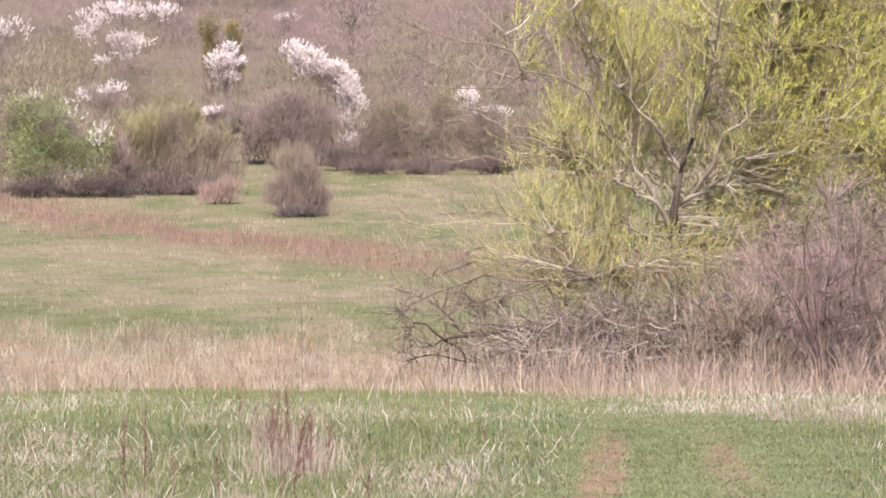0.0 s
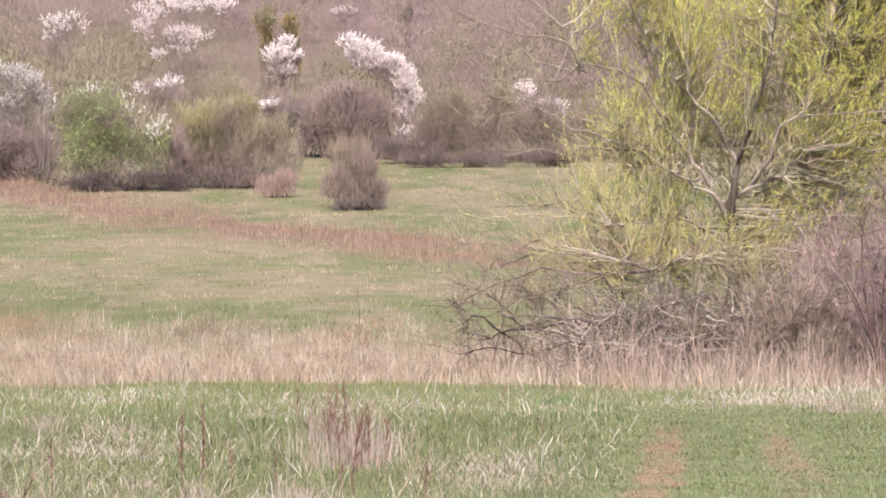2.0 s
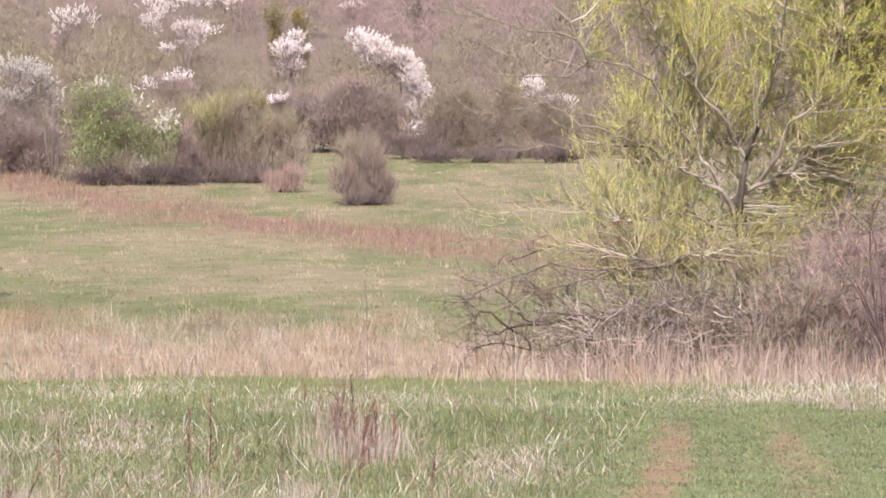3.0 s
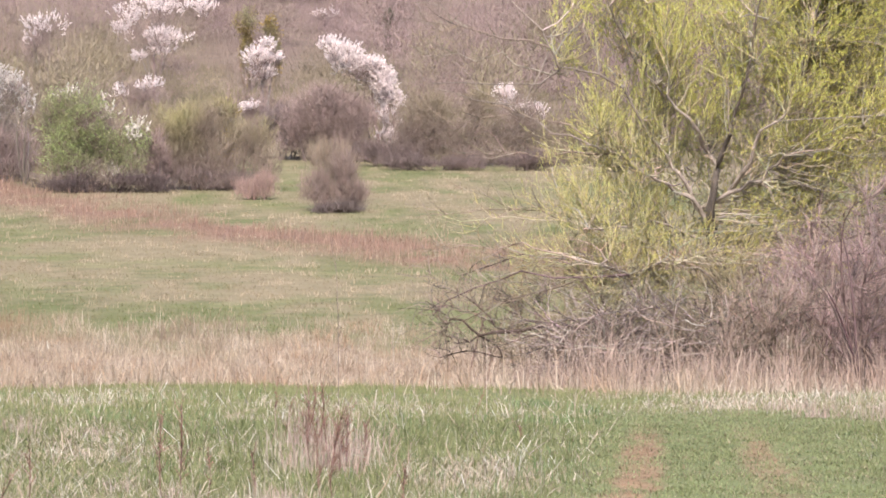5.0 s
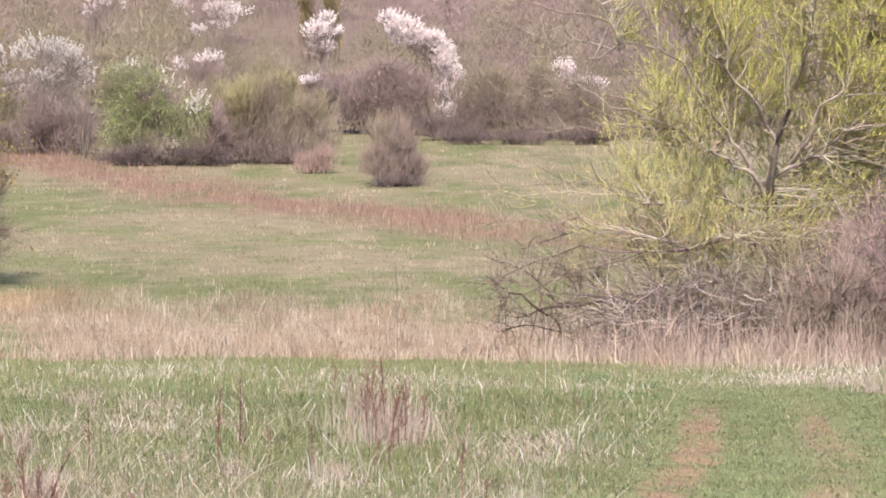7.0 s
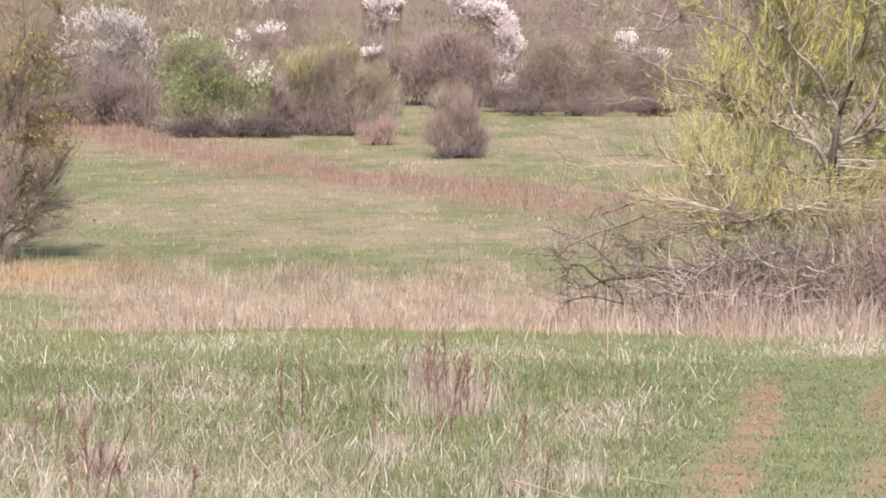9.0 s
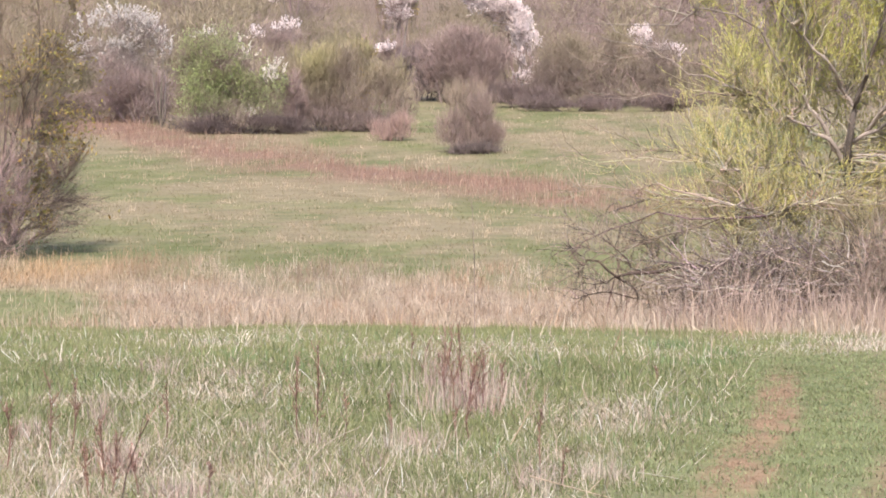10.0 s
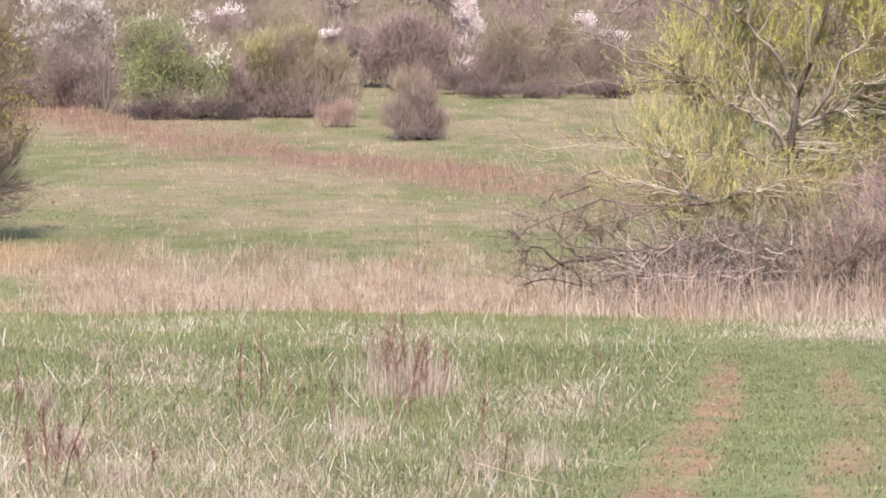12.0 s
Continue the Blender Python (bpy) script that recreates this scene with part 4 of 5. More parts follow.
def near_grass(count, y0, y1, seed, wide):
    r = np.random.default_rng(seed)
    x, y = scatter(count, y0, y1, r)
    keep = r.uniform(0, 1, count) > rut(x, y) * 1.5
    x, y = x[keep], y[keep]
    n = len(x)
    short = (1 - 0.62 * on_path(x, y)) * (1 - 0.5 * np.clip(rut(x, y) * 2, 0, 1))
    clump = fractal(x / 0.35, y / 0.7, 71) ** 1.6 * 1.7
    dry = r.uniform(0, 1, n) < np.clip(dryness(x, y) * 0.65 + 0.04, 0, 1)
    tall = r.uniform(0.04, 0.115, n) * (0.35 + 1.15 * clump) * short
    lean = np.where(dry, r.uniform(0.4, 2.2, n), np.abs(r.normal(0.2, 0.8, n))) * (1 - 0.3 * on_path(x, y))
    green = blend(GREEN, GREEN_PALE, np.clip(r.uniform(0, 1, n) * 0.7 + fractal(x / 3, y / 7, 51) * 0.3 + np.clip((y - 45) / 20, 0, 0.35), 0, 1))
    straw = blend(STRAW, DRY_PINK, r.uniform(0, 1, n))
    col = np.where(dry[:, None], straw, green) * (1 + r.normal(0, 0.15, (n, 1)))
    if y0 >= 45:
        return spears(x, y, tall * np.clip(1.1 - 0.3 * lean, 0.4, 1), r.uniform(0.7, 1.4, n) * wide, np.clip(col, 0.02, 0.9), r)
    return blades(x, y, tall, r.uniform(0.6, 1.3, n) * wide, lean, np.clip(col, 0.02, 0.9), r)


def path_turf(count, seed):
    """Trodden turf: short broad leaves, many lying flat."""
    r = np.random.default_rng(seed)
    y = np.sqrt(r.uniform(0, 1, count) * (50 ** 2 - 17 ** 2) + 17 ** 2)
    x = np.interp(y, [p[1] for p in RUT_LEFT], [p[0] for p in RUT_LEFT]) + r.uniform(-0.6, 3.2, count)
    keep = (r.uniform(0, 1, count) > rut(x, y) * 0.95) & (r.uniform(0, 1, count) < 0.25 + on_path(x, y))
    x, y = x[keep], y[keep]
    n = len(x)
    tuft = fractal(x / 0.16, y / 0.4, 73)
    col = blend((0.265, 0.325, 0.148), (0.355, 0.40, 0.195), np.clip(tuft * 1.4 - 0.2 + r.normal(0, 0.2, n), 0, 1))
    col = blend(col, (0.36, 0.28, 0.18), (r.uniform(0, 1, n) < 0.16 + 0.5 * rut(x, y)) * 0.8)
    return blades(x, y, r.uniform(0.02, 0.05, n) * (0.5 + 1.0 * tuft), r.uniform(0.006, 0.012, n), np.abs(r.normal(0.5, 0.8, n)), np.clip(col * (1 + r.normal(0, 0.14, (n, 1))), 0.02, 0.9), r)


def rank_grass(count, seed):
    """Lush fresh clumps beside the way and here and there in the meadow."""
    r = np.random.default_rng(seed)
    x, y = scatter(count * 3, 18, 58, r)
    edge = np.interp(y, [p[1] for p in RUT_LEFT], [p[0] for p in RUT_LEFT]) - 0.35 - x
    lush = np.clip(fractal(x / 0.7, y / 1.8, 77) * 3.2 - 1.6, 0, 1) * (np.where((edge > 0) & (edge < 1.0), 1.0, 0.35))
    keep = (r.uniform(0, 1, len(x)) < lush) & (on_path(x, y) < 0.75)
    x, y = x[keep][:count], y[keep][:count]
    n = len(x)
    col = blend((0.175, 0.265, 0.11), (0.28, 0.365, 0.165), r.uniform(0, 1, n)) * (1 + r.normal(0, 0.12, (n, 1)))
    return blades(x, y, r.uniform(0.08, 0.2, n), r.uniform(0.004, 0.008, n) * np.clip(y / 30, 0.8, 1.6), np.abs(r.normal(0.25, 0.6, n)), np.clip(col, 0.02, 0.9), r)


def grass_by_the_tripod(count, seed):
    r = np.random.default_rng(seed)
    x, y = r.uniform(-9, 9, count), r.uniform(-9, 15.5, count)
    col = meadow_colour(x, y) * (1 + r.normal(0, 0.15, (count, 1)))
    return blades(x, y, r.uniform(0.05, 0.14, count), r.uniform(0.005, 0.010, count), r.uniform(0.1, 1.2, count), np.clip(col, 0.02, 0.9), r)


ob = mesh_object("meadow_grass", *join(grass_by_the_tripod(16000, 104), near_grass(90000, 15.5, 30, 101, 0.0048), near_grass(72000, 30, 45, 102, 0.0068), near_grass(74000, 45, 72, 103, 0.013), path_turf(70000, 105), rank_grass(16000, 106)), M_GRASS)
tagged(ob, "green spring grass mixed with bleached straw blades", "grass", kind="stuff")


def dry_belt(count, seed):
    r = np.random.default_rng(seed)
    x, y = scatter(count, 60, 122, r)
    keep = r.uniform(0, 1, count) < dryness(x, y)
    x, y = x[keep], y[keep]
    n = len(x)
    tall = r.uniform(0.12, 0.5, n) * (0.15 + 1.7 * fractal(x / 0.8, y / 3, 81))
    patch = fractal(x / 0.9, y / 4, 83)
    col = blend((0.62, 0.53, 0.40), DRY_PINK, np.clip(r.normal(0.6, 0.3, n) + (0.5 - patch) * 2.0, 0, 1))
    col = blend(col, (0.36, 0.27, 0.205), np.clip((fractal(x / 1.3, y / 5, 85) - 0.52) * 4, 0, 0.8))
    col = blend(col, (0.50, 0.335, 0.215), np.clip((fractal(x / 0.9, y / 3, 87) - 0.5) * 4, 0, 0.7))
    col = blend(col, (0.74, 0.65, 0.52), np.clip((fractal(x / 0.4, y / 2, 89) - 0.56) * 5, 0, 0.8))
    col = blend(col, GOLD, 0.9 * np.exp(-((x + 14.3) / 1.7) ** 2 - ((y - 118) / 6) ** 2)) * (1 + r.normal(0, 0.15, (n, 1)))
    under = np.clip((x + 0.8) / 2.5, 0, 1) * np.clip((y - 72) / 4, 0, 1) * np.clip((90 - y) / 4, 0, 1)
    col, tall = blend(col, (0.55, 0.415, 0.355), 0.6 * under), tall * (1 + (0.9 + 1.3 * np.clip((y - 77) / 4, 0, 1)) * under)
    tall = tall + 0.35 * r.uniform(0, 1, n) ** 2 * np.exp(-((x + 15.5) / 1.6) ** 2 - ((y - 120) / 3) ** 2)
    brown = np.exp(-((x + 12.3) / 0.8) ** 2 - ((y - 118.5) / 4) ** 2)
    col, tall = blend(col, (0.34, 0.225, 0.135), 0.9 * brown), tall + 0.15 * brown
    return blades(x, y, tall, r.uniform(0.006, 0.018, n), np.abs(r.normal(0, 0.75, n)), np.clip(col, 0.02, 0.9), r)


ob = mesh_object("dry_grass", *dry_belt(60000, 111), M_STRAW)
tagged(ob, "tall bleached pinkish dry grass in the hollow", "grass", kind="stuff")


def far_grass(count, seed):
    r = np.random.default_rng(seed)
    x, y = scatter(count, 70, 246, r)
    n = len(x)
    col = blend(meadow_colour(x, y), (0.40, 0.345, 0.225), 0.10 + 0 * x) * (0.81 + r.normal(0, 0.08, (n, 1)))
    tuft = (fractal(x / 0.7, y / 1.6, 49) > 0.60) & (r.uniform(0, 1, n) < 0.45 * dryness(x, y) + 0.1)
    col = blend(col, (0.62, 0.52, 0.365), tuft * 0.9)
    patch = fractal(x / 0.8, y / 1.6, 47)
    return spears(x, y, r.uniform(0.03, 0.10, n) * (0.3 + 1.4 * patch) * (1 + 1.0 * tuft), r.uniform(0.02, 0.055, n), np.clip(col, 0.02, 0.8), r)


ob = mesh_object("slope_grass", *far_grass(180000, 121), M_STRAW)
tagged(ob, "short green and straw-coloured grass on a far slope", "grass", kind="stuff")


def reeds(count, seed):
    r = np.random.default_rng(seed)
    x, y = r.uniform(-42, 14, count), r.uniform(148, 262, count)
    keep = r.uniform(0, 1, count) < band(x, y) * (0.3 + fractal(x / 2, y / 4, 91))
    x, y = x[keep], y[keep]
    n = len(x)
    col = blend(REED, (0.50, 0.385, 0.28), np.clip(r.normal(0.15, 0.3, n) + 0.9 * (1 - band(x, y)), 0, 1)) * (1 + r.normal(0, 0.15, (n, 1)))
    return blades(x, y, r.uniform(0.12, 0.6, n) * (0.25 + 1.4 * fractal(x / 1.1, y / 3, 95)), r.uniform(0.012, 0.028, n), np.abs(r.normal(0, 0.5, n)), np.clip(col, 0.02, 0.9), r)


ob = mesh_object("reed_strip", *reeds(125000, 131), M_STRAW)
tagged(ob, "strip of dead russet reeds across the slope", "reeds", kind="stuff")


def loose_straw(count, seed):
    """Single long bleached stalks, many of them bent over."""
    r = np.random.default_rng(seed)
    x, y = scatter(count * 2, 16, 60, r)
    w = (dryness(x, y) + 0.08) * (1 - on_path(x, y)) * np.where(y < 27, 3.2, np.where(y < 35, 1.8, 1.1))
    keep = r.uniform(0, 1, len(x)) < w
    x, y = x[keep][:count], y[keep][:count]
    n = len(x)
    col = blend((0.86, 0.79, 0.66), (0.48, 0.36, 0.27), r.uniform(0, 1, n) ** 1.6) * (1 + r.normal(0, 0.12, (n, 1)))
    return blades(x, y, r.uniform(0.03, 0.15, n) * np.where(r.uniform(0, 1, n) < 0.13, 2.3, 1), r.uniform(0.0026, 0.0058, n) * np.clip(y / 24, 0.95, 2), r.uniform(0.1, 2.4, n), np.clip(col, 0.02, 0.85), r)


def soil_crumbs(count, seed):
    """Clods and crumbs of dry earth in the wheel tracks."""
    r = np.random.default_rng(seed)
    y = np.sqrt(r.uniform(0, 1, count) * (46 ** 2 - 17 ** 2) + 17 ** 2)
    x = np.interp(y, [p[1] for p in RUT_LEFT], [p[0] for p in RUT_LEFT]) + np.where(r.uniform(0, 1, count) < 0.75, 0, 0.95) + r.normal(0, 0.13, count)
    keep = r.uniform(0, 1, count) < rut(x, y)
    x, y = x[keep], y[keep]
    n = len(x)
    size = r.uniform(0.003, 0.008, n) * (1 + 1.4 * r.uniform(0, 1, n) ** 8)
    shape = np.array([(1, 0, 0), (-1, 0, 0), (0, 1, 0), (0, -1, 0), (0, 0, 0.8), (0, 0, -0.5)])
    v = np.stack([x, y, height(x, y)], -1)[:, None] + shape[None] * size[:, None, None] * r.uniform(0.6, 1.4, (n, 6, 1))
    t = np.array([(0, 2, 4), (2, 1, 4), (1, 3, 4), (3, 0, 4), (2, 0, 5), (1, 2, 5), (3, 1, 5), (0, 3, 5)])[None] + 6 * np.arange(n)[:, None, None]
    col = blend((0.25, 0.17, 0.105), (0.40, 0.295, 0.20), r.uniform(0, 1, n)) * (1 + r.normal(0, 0.12, (n, 1)))
    return v.reshape(-1, 3), t.reshape(-1, 3), np.repeat(np.clip(col, 0.02, 0.8), 6, 0)


ob = mesh_object("soil_crumbs", *soil_crumbs(16000, 161), M_GROUND)
tagged(ob, "crumbs of dry reddish earth in the wheel tracks", "soil", kind="stuff")
ob = mesh_object("straw_stalks", *loose_straw(36000, 151), M_STRAW)
tagged(ob, "scattered bleached straw stalks among green grass", "straw", kind="stuff")


# ---- weeds that stand above the grass ----
def dock(x, y, tall, seed, lean=0.0, bushy=1.0, colour=(0.29, 0.18, 0.145), label="dead reddish-brown dock stalk with thin seed sprays"):
    """A dead dock: an upright stalk with thin side sprays and crumbs of seed."""
    r = np.random.default_rng(seed)
    top = base("dead_dock", x, y, label, "weed", "dead weeds in the meadow", 0.02)
    stalk = arcs(np.zeros((1, 3)), np.array([[lean * tall, 0, tall]]), 6, 0.0, r)
    mesh_object("stalk", *tubes(stalk, np.array([0.005]), np.array([0.002]), 5, vary(colour, 1, r)), M_BARK, top, smooth=True)
    n = int(14 * bushy) + 2
    s, d, _ = sprout(stalk, n, 0.3, 0.95, 0.5, r, 0.25)
    spray = grow(s, d, r.uniform(0.1, 0.3, n) * tall, 3, 0.1, 0.1, r)
    for k in range(n):
        twig = mesh_object("spray", *tubes(spray[k:k + 1], np.array([0.0026]), np.array([0.001]), 3, vary(colour, 1, r)), M_BARK, top)
        c, d, _ = sprout(spray[k:k + 1], 16, 0.05, 1.0, 0.8, r)
        tagged(mesh_object("seed", *leaves(c + d * 0.008, d, r.uniform(0.006, 0.013, 16), r.uniform(0.004, 0.007, 16), vary((0.44, 0.265, 0.21), 16, r, 0.25), r), M_STRAW, twig), kind="stuff")


WEEDS = ((-1.9, 27.5, 0.53, 0, 1.2),
         (-1.84, 28.2, 0.61, 0.02, 1.2),
         (-1.32, 27.5, 0.33, -0.1, 0.6),
         (-1.96, 44.4, 0.49, 0.05, 1),
         (-1.67, 39.5, 0.53, 0.25, 0.6),
         (-1.47, 38.0, 0.56, 0.2, 0.8),
         (-0.96, 31.9, 0.43, 0.1, 1.2),
         (-1.07, 32.9, 0.38, -0.1, 1),
         (-2.39, 21.2, 0.43, 0, 1.3),
         (-2.28, 21.2, 0.42, 0.3, 0.3),
         (-2.62, 26.8, 0.35, 0, 0.7),
         (-3.15, 25.5, 0.44, 0, 1),
         (-3.06, 25.8, 0.41, 0.05, 1),
         (-1.92, 21.6, 0.21, 0.1, 0.5),
         (-0.39, 24.4, 0.34, 0, 0.5),
         (-0.08, 49.3, 0.55, 0.35, 0.3),
         (-0.87, 28.2, 0.31, 0, 0.5),
         (-0.96, 27.9, 0.24, 0, 0.5),
         (0.35, 38.7, 0.19, -0.05, 0.5),
         (-1.61, 27.1, 0.3, 0.05, 0.4),
         (-3.14, 23.6, 0.35, 0, 1), (-0.26, 22.4, 0.22, 0.1, 0.3), (-2.25, 21.7, 0.24, -0.2, 0.8), (-1.19, 34.1, 0.56, 0.05, 1.4), (-1.01, 32.4, 0.48, 0.15, 1.4), (-0.9, 31.9, 0.46, 0.0, 1.3), (-1.23, 32.9, 0.43, -0.1, 1.2), (-1.02, 30.9, 0.40, 0.2, 1.3), (-0.83, 32.4, 0.38, 0.1, 1.2), (-1.3, 33.4, 0.6, 0.1, 1.5), (-1.12, 31.5, 0.45, -0.1, 1.3), (-2.37, 21.5, 0.34, 0.1, 1.2), (-2.44, 21.3, 0.29, -0.1, 1))
for k, (x, y, tall, lean, bushy) in enumerate(WEEDS):
    dock(x, y, tall, 300 + k, lean, bushy)


dock(-1.53, 50.0, 1.72, 390, -0.02, 0.1, (0.22, 0.18, 0.15), "tall thin grey-brown dead weed stem standing alone")
dock(-0.86, 47.0, 1.08, 391, -0.03, 0.1, (0.62, 0.55, 0.46), "slender bleached weed stem above the grass")
dock(0.08, 48.0, 0.80, 392, 0.0, 0.1, (0.60, 0.52, 0.44), "slender bleached weed stem above the grass")


def tussock(x, y, tall, wide, n, seed, label, hue, lean=0.35):
    """A clump of dead stalks from one root."""
    r = np.random.default_rng(seed)
    top = base("dry_tussock", x, y, label, "grass tuft", "dry tussocks in the meadow", 0.02)
    px, py = r.normal(0, wide * 0.3, n), r.normal(0, wide * 0.3, n)
    col = blend(hue, (0.70, 0.61, 0.51), r.uniform(0, 1, n) ** 1.6) * (1 + r.normal(0, 0.15, (n, 1)))
    tagged(mesh_object("stalk_clump", *blades(px, py, r.uniform(0.25, 1.0, n) * tall, r.uniform(0.003, 0.007, n), np.abs(r.normal(0, lean, n)), np.clip(col, 0.02, 0.85), r, np.zeros(n)), M_STRAW, top), kind="stuff")


TUSSOCKS = ((-1.03, 31.9, 0.48, 0.5, 190), (-1.42, 38.0, 0.55, 0.4, 90), (-0.94, 34.1, 0.5, 0.35, 90), (-2.56, 23.6, 0.32, 0.17, 70), (-3.37, 30.0, 0.37, 0.18, 50), (-0.37, 22.4, 0.16, 0.19, 60), (-2.23, 28.7, 0.19, 0.21, 40), (-4.06, 41.1, 0.3, 0.4, 50), (-1.81, 27.1, 0.2, 0.23, 40), (-3.45, 41.1, 0.2, 0.5, 50), (-2.09, 21.7, 0.19, 0.24, 70), (-0.42, 23.6, 0.16, 0.35, 60), (-0.07, 23.6, 0.17, 0.26, 50), (-1.21, 27.1, 0.2, 0.3, 50), (-3.49, 27.5, 0.24, 0.27, 50), (3.52, 48.1, 0.3, 0.53, 60), (4.13, 47.0, 0.32, 0.52, 60), (3.39, 50.6, 0.22, 0.68, 60), (-1.24, 21.7, 0.13, 0.24, 50))
for k, (x, y, tall, wide, n) in enumerate(TUSSOCKS):
    weedy = tall > 0.45
    tussock(x, y, tall, wide, n * (2 if weedy else 3), 400 + k, "clump of pinkish dead grass stalks", (0.50, 0.34, 0.29) if weedy else (0.56, 0.41, 0.35), 0.45 if weedy else 0.6)
PALE_TUFTS = ((-1.28, 31.4, 0.40, 0.4, 60), (-0.84, 32.6, 0.44, 0.4, 60), (-1.06, 33.2, 0.62, 0.35, 30), (-1.62, 35.0, 0.42, 0.3, 26), (-0.55, 22.1, 0.19, 0.16, 30), (-0.38, 21.7, 0.21, 0.19, 34), (-0.12, 23.3, 0.26, 0.14, 30), (-0.01, 22.9, 0.34, 0.17, 40), (-1.28, 22.1, 0.16, 0.22, 34), (-1.25, 26.3, 0.31, 0.16, 26), (-1.73, 23.0, 0.17, 0.25, 34), (-2.07, 22.1, 0.22, 0.22, 36), (0.2, 30.4, 0.22, 0.11, 14), (-2.62, 25.4, 0.22, 0.19, 30), (-2.64, 21.7, 0.24, 0.16, 36), (-0.87, 22.1, 0.16, 0.24, 34))
for k, (x, y, tall, wide, n) in enumerate(PALE_TUFTS):
    tussock(x, y, tall, wide, n, 440 + k, "fan of pale upright straw stalks", (0.62, 0.55, 0.42), 0.25)
spot = np.random.default_rng(171)
for k in range(110):
    x, y = (float(q[0]) for q in scatter(1, 18, 52, spot))
    if dryness(x, y) > 0.15 and on_path(x, y) < 0.1:
        tussock(x, y, spot.uniform(0.10, 0.26), spot.uniform(0.12, 0.3), int(spot.integers(16, 34)), 460 + k, "small tuft of bleached dead grass", (0.58, 0.48, 0.37) if k % 2 else (0.44, 0.32, 0.26), spot.uniform(0.3, 1.0))


# long dead stalks that lean or lie across the grass: place, reach sideways, rise
STALKS = ((-1.63, 24.6, 0.26, 0.17), (-1.7, 22.6, 0.14, -0.17), (-1.64, 25.4, 0.11, 0.31), (-1.28, 22.6, 0.06, 0.25), (-1.62, 23.0, 0.11, 0.07), (-1.83, 30.8, 0.11, 0.15), (-0.39, 21.1, 0.49, -0.13), (-0.61, 26.7, 0.15, 0.26), (-0.28, 28.2, 0.03, -0.21), (-2.64, 22.1, 0.12, 0.24), (-1.0, 25.4, 0.09, -0.22), (-3.23, 35.2, 0.32, 0.13), (-4.14, 51.7, 0.51, 0.14), (-2.59, 46.7, 0.34, 0.09), (-0.87, 31.8, 0.35, -0.12), (0.38, 35.2, 0.17, 0.13), (-0.98, 27.5, 0.1, 0.24), (0.11, 22.8, 0.25, -0.04))
for k, (x, y, reach_x, rise) in enumerate(STALKS):
    r = np.random.default_rng(500 + k)
    low = max(0.03, 0.03 - rise)
    ob = base("straw_stalk", x, y, "long bleached dead stalk leaning in the grass", "straw", "long dead stalks", 0.0)
    line = arcs(np.array([[0, 0, low]]), np.array([[reach_x, r.normal(0, 0.05), low + rise]]), 5, 0.06, r)
    mesh_object("stem", *tubes(line, np.array([0.004]), np.array([0.0015]), 5, vary((0.62, 0.54, 0.40), 1, r, 0.1)), M_STRAW, ob, smooth=True)


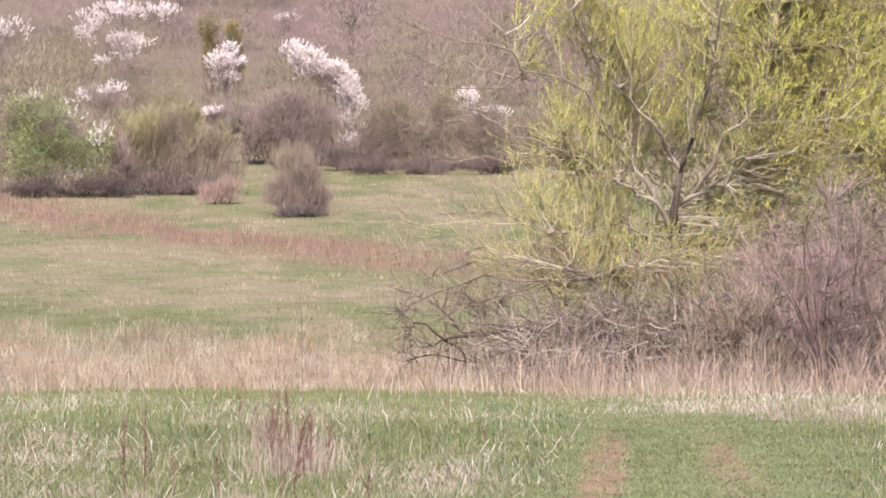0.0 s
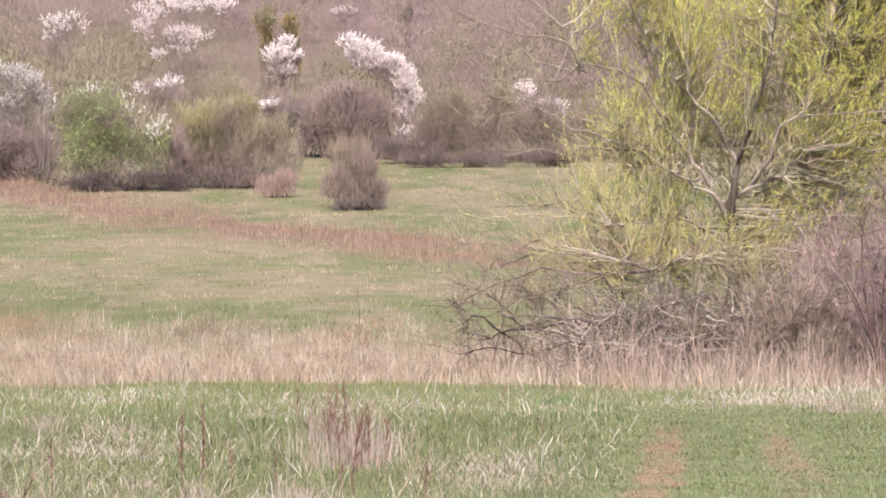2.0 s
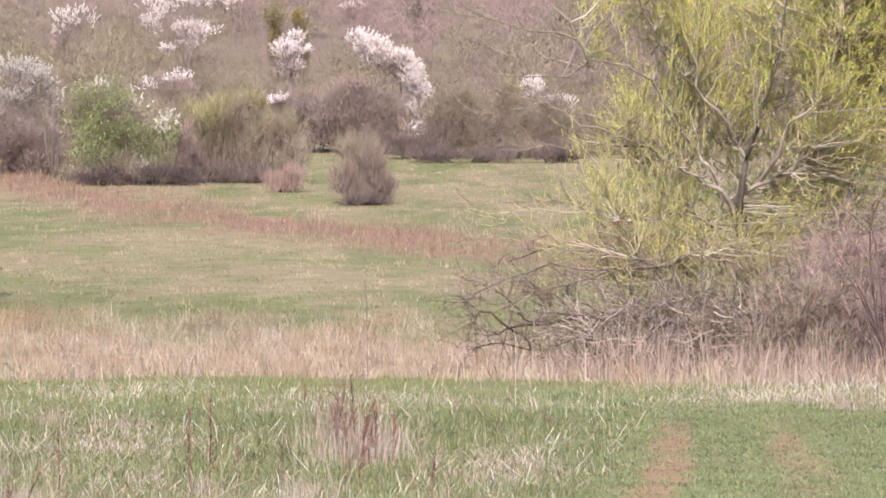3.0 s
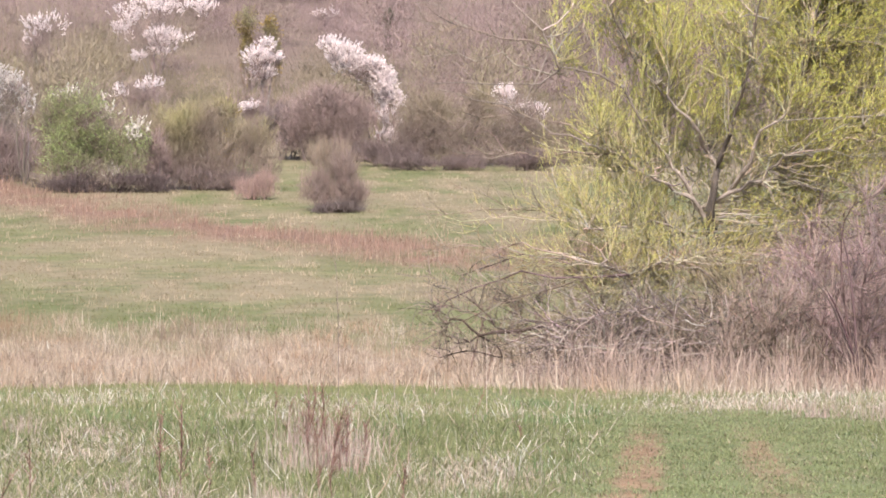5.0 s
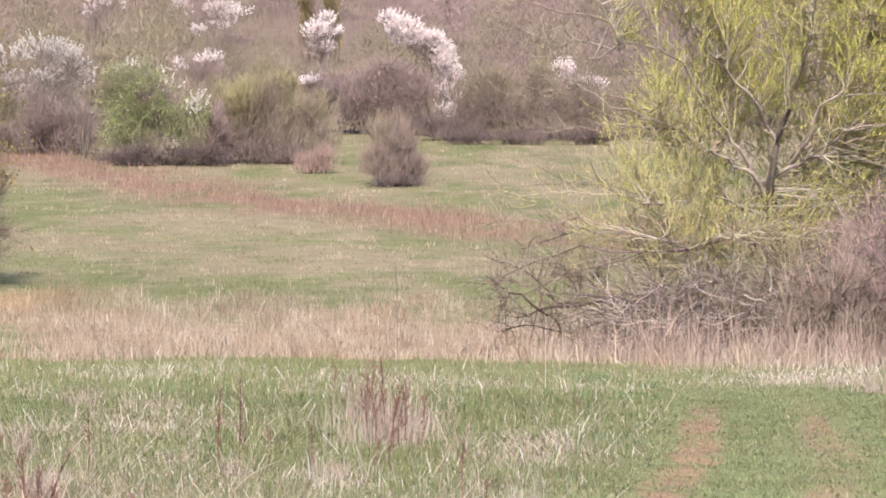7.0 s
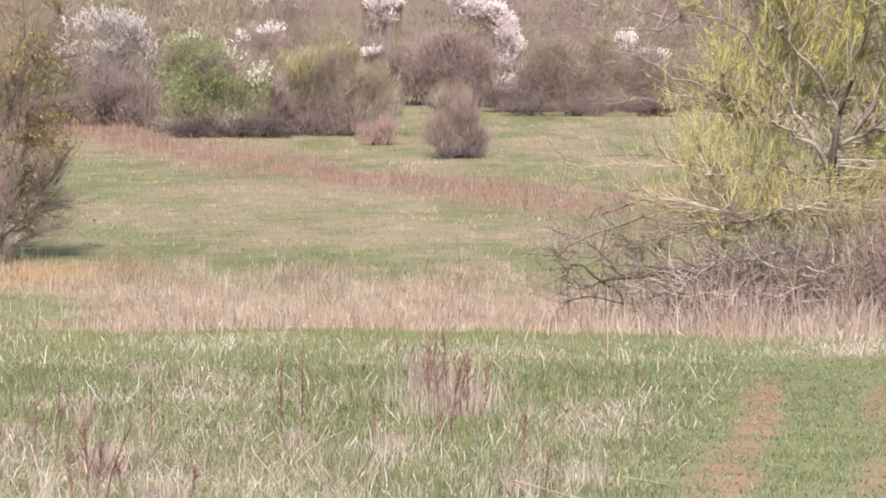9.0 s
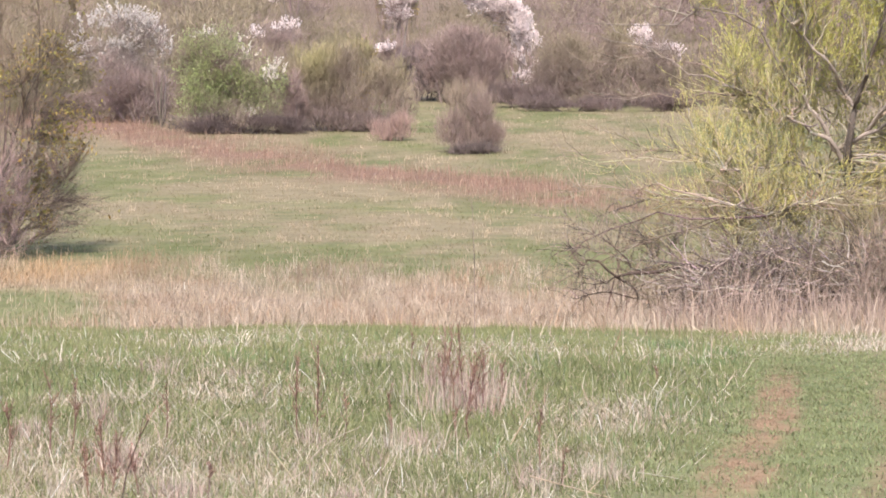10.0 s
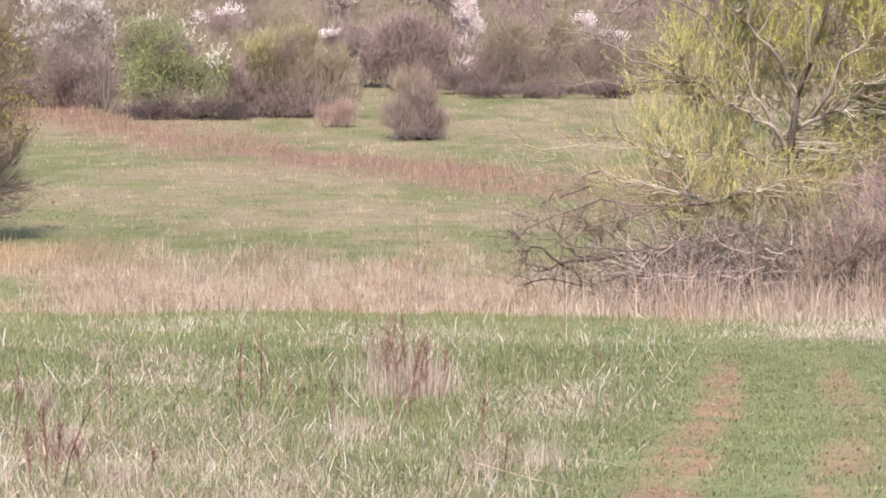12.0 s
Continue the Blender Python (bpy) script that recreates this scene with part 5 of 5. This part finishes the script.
# ---- woods on the hillside ----
def far_woods():
    r = np.random.default_rng(141)
    def fluff(seed, wide, tall, twigs):
        lobes = ((0, tall * 0.55, wide * 0.42, tall * 0.45), (-wide * 0.25, tall * 0.35, wide * 0.28, tall * 0.35), (wide * 0.27, tall * 0.38, wide * 0.27, tall * 0.38))
        p, v = lobe_points(lobes, twigs, r, 0.3, seed)
        d = unit(r.normal(0, 0.5, p.shape) + v * 0.5 + (0, 0, 0.9))
        return slivers(p, p + d * r.uniform(0.15, 0.5, (twigs, 1)), r.uniform(0.010, 0.018, twigs), vary((1.25, 1.25, 1.25), twigs, r, 0.09, 0.02), r)

    moulds = [fluff(200 + k, 6.2, 5.0, 2200) for k in range(5)]
    pieces = []
    spots = [(r.uniform(-0.155 * y, 0.115 * y), y) for y in 256 + 115 * r.uniform(0, 1, 135) ** 1.3]
    spots += [(r.uniform(-40, -10.5), y) for y in r.uniform(229, 262, 34)]
    for k, (x, y) in enumerate(spots):
        if y < wood_edge(x) + 4:
            continue
        v, t, c = moulds[k % 5]
        s, a = r.uniform(0.85, 1.45), r.uniform(0, 2 * np.pi)
        if any(abs(x / y - px / py) < (pw / 2 + 2.6) / py and py - 40 < y < py + 1 for px, py, pw in [(p[0], p[1], 2 * max(l[2] for l in p[3])) for p in PLUMS] + [(-15.2, 300.0, 1.0), (-13.4, 300.0, 1.0)]):
            s *= 0.5
        turn = np.array([[np.cos(a), -np.sin(a), 0], [np.sin(a), np.cos(a), 0], [0, 0, r.uniform(0.75, 1.1)]]) * s
        hue = blend(blend(MAUVE, (0.29, 0.27, 0.15), r.uniform(0.5, 1.0) * (r.uniform() < (0.92 if x < -0.03 * y and y < 312 else 0.45))), (0.325, 0.24, 0.23), np.clip((y - 285) / 70, 0, 1))
        pieces.append(((v @ turn.T + (x, y, float(height(x, y)) - 0.1)).astype(np.float32), t, c * hue * r.uniform(0.72, 1.05)))
    low = [fluff(210 + k, 6.4, 3.2, 1500) for k in range(3)]
    for k in range(40):
        y = r.uniform(262, 390)
        x = r.uniform(-0.15 * y, 0.11 * y)
        v, t, c = low[k % 3]
        a = r.uniform(0, 2 * np.pi)
        turn = np.array([[np.cos(a), -np.sin(a), 0], [np.sin(a), np.cos(a), 0], [0, 0, 1]]) * r.uniform(0.7, 1.3)
        pieces.append(((v @ turn.T + (x, y, float(height(x, y)) - 0.1)).astype(np.float32), t, c * blend(MAUVE, (0.325, 0.24, 0.23), np.clip((y - 270) / 70, 0, 1))))
    ob = mesh_object("far_woods", *join(*pieces), M_TWIG)
    tagged(ob, "leafless mauve-brown scrub covering the hillside", "woods", kind="stuff")


far_woods()


def hillside_brush(count, seed):
    """Fine upright stems and suckers that cover the hillside between the shrubs."""
    r = np.random.default_rng(seed)
    y = 236 + 170 * r.uniform(0, 1, count) ** 1.25
    x = r.uniform(-0.165 * y - 2, 0.12 * y + 2)
    lump = fractal(x / 2.6, y / 6.0, 201)
    keep = (y > wood_edge(x) + 3 + 4 * lump) & (r.uniform(0, 1, count) < 0.25 + 1.2 * lump)
    x, y, lump = x[keep], y[keep], lump[keep]
    n = len(x)
    hue = fractal(x / 8, y / 16, 203)
    col = blend((0.29, 0.22, 0.195), (0.26, 0.232, 0.137), np.clip(hue * 3.4 - 0.9 - (y - 295) / 60 + np.clip((-0.05 - x / y) * 25, 0, 1.2), 0, 1))
    col = blend(col, (0.315, 0.235, 0.223), np.clip((y - 295) / 70, 0, 1)) * (1 + r.normal(0, 0.05, (n, 1)))
    return spears(x, y, r.uniform(0.3, 0.9, n) * (0.35 + 1.3 * lump ** 1.5), r.uniform(0.03, 0.05, n), np.clip(col, 0.02, 0.8), r)


ob = mesh_object("hillside_brush", *hillside_brush(240000, 143), M_TWIG)
tagged(ob, "fine leafless mauve and olive brush between hillside shrubs", "brush", kind="stuff")
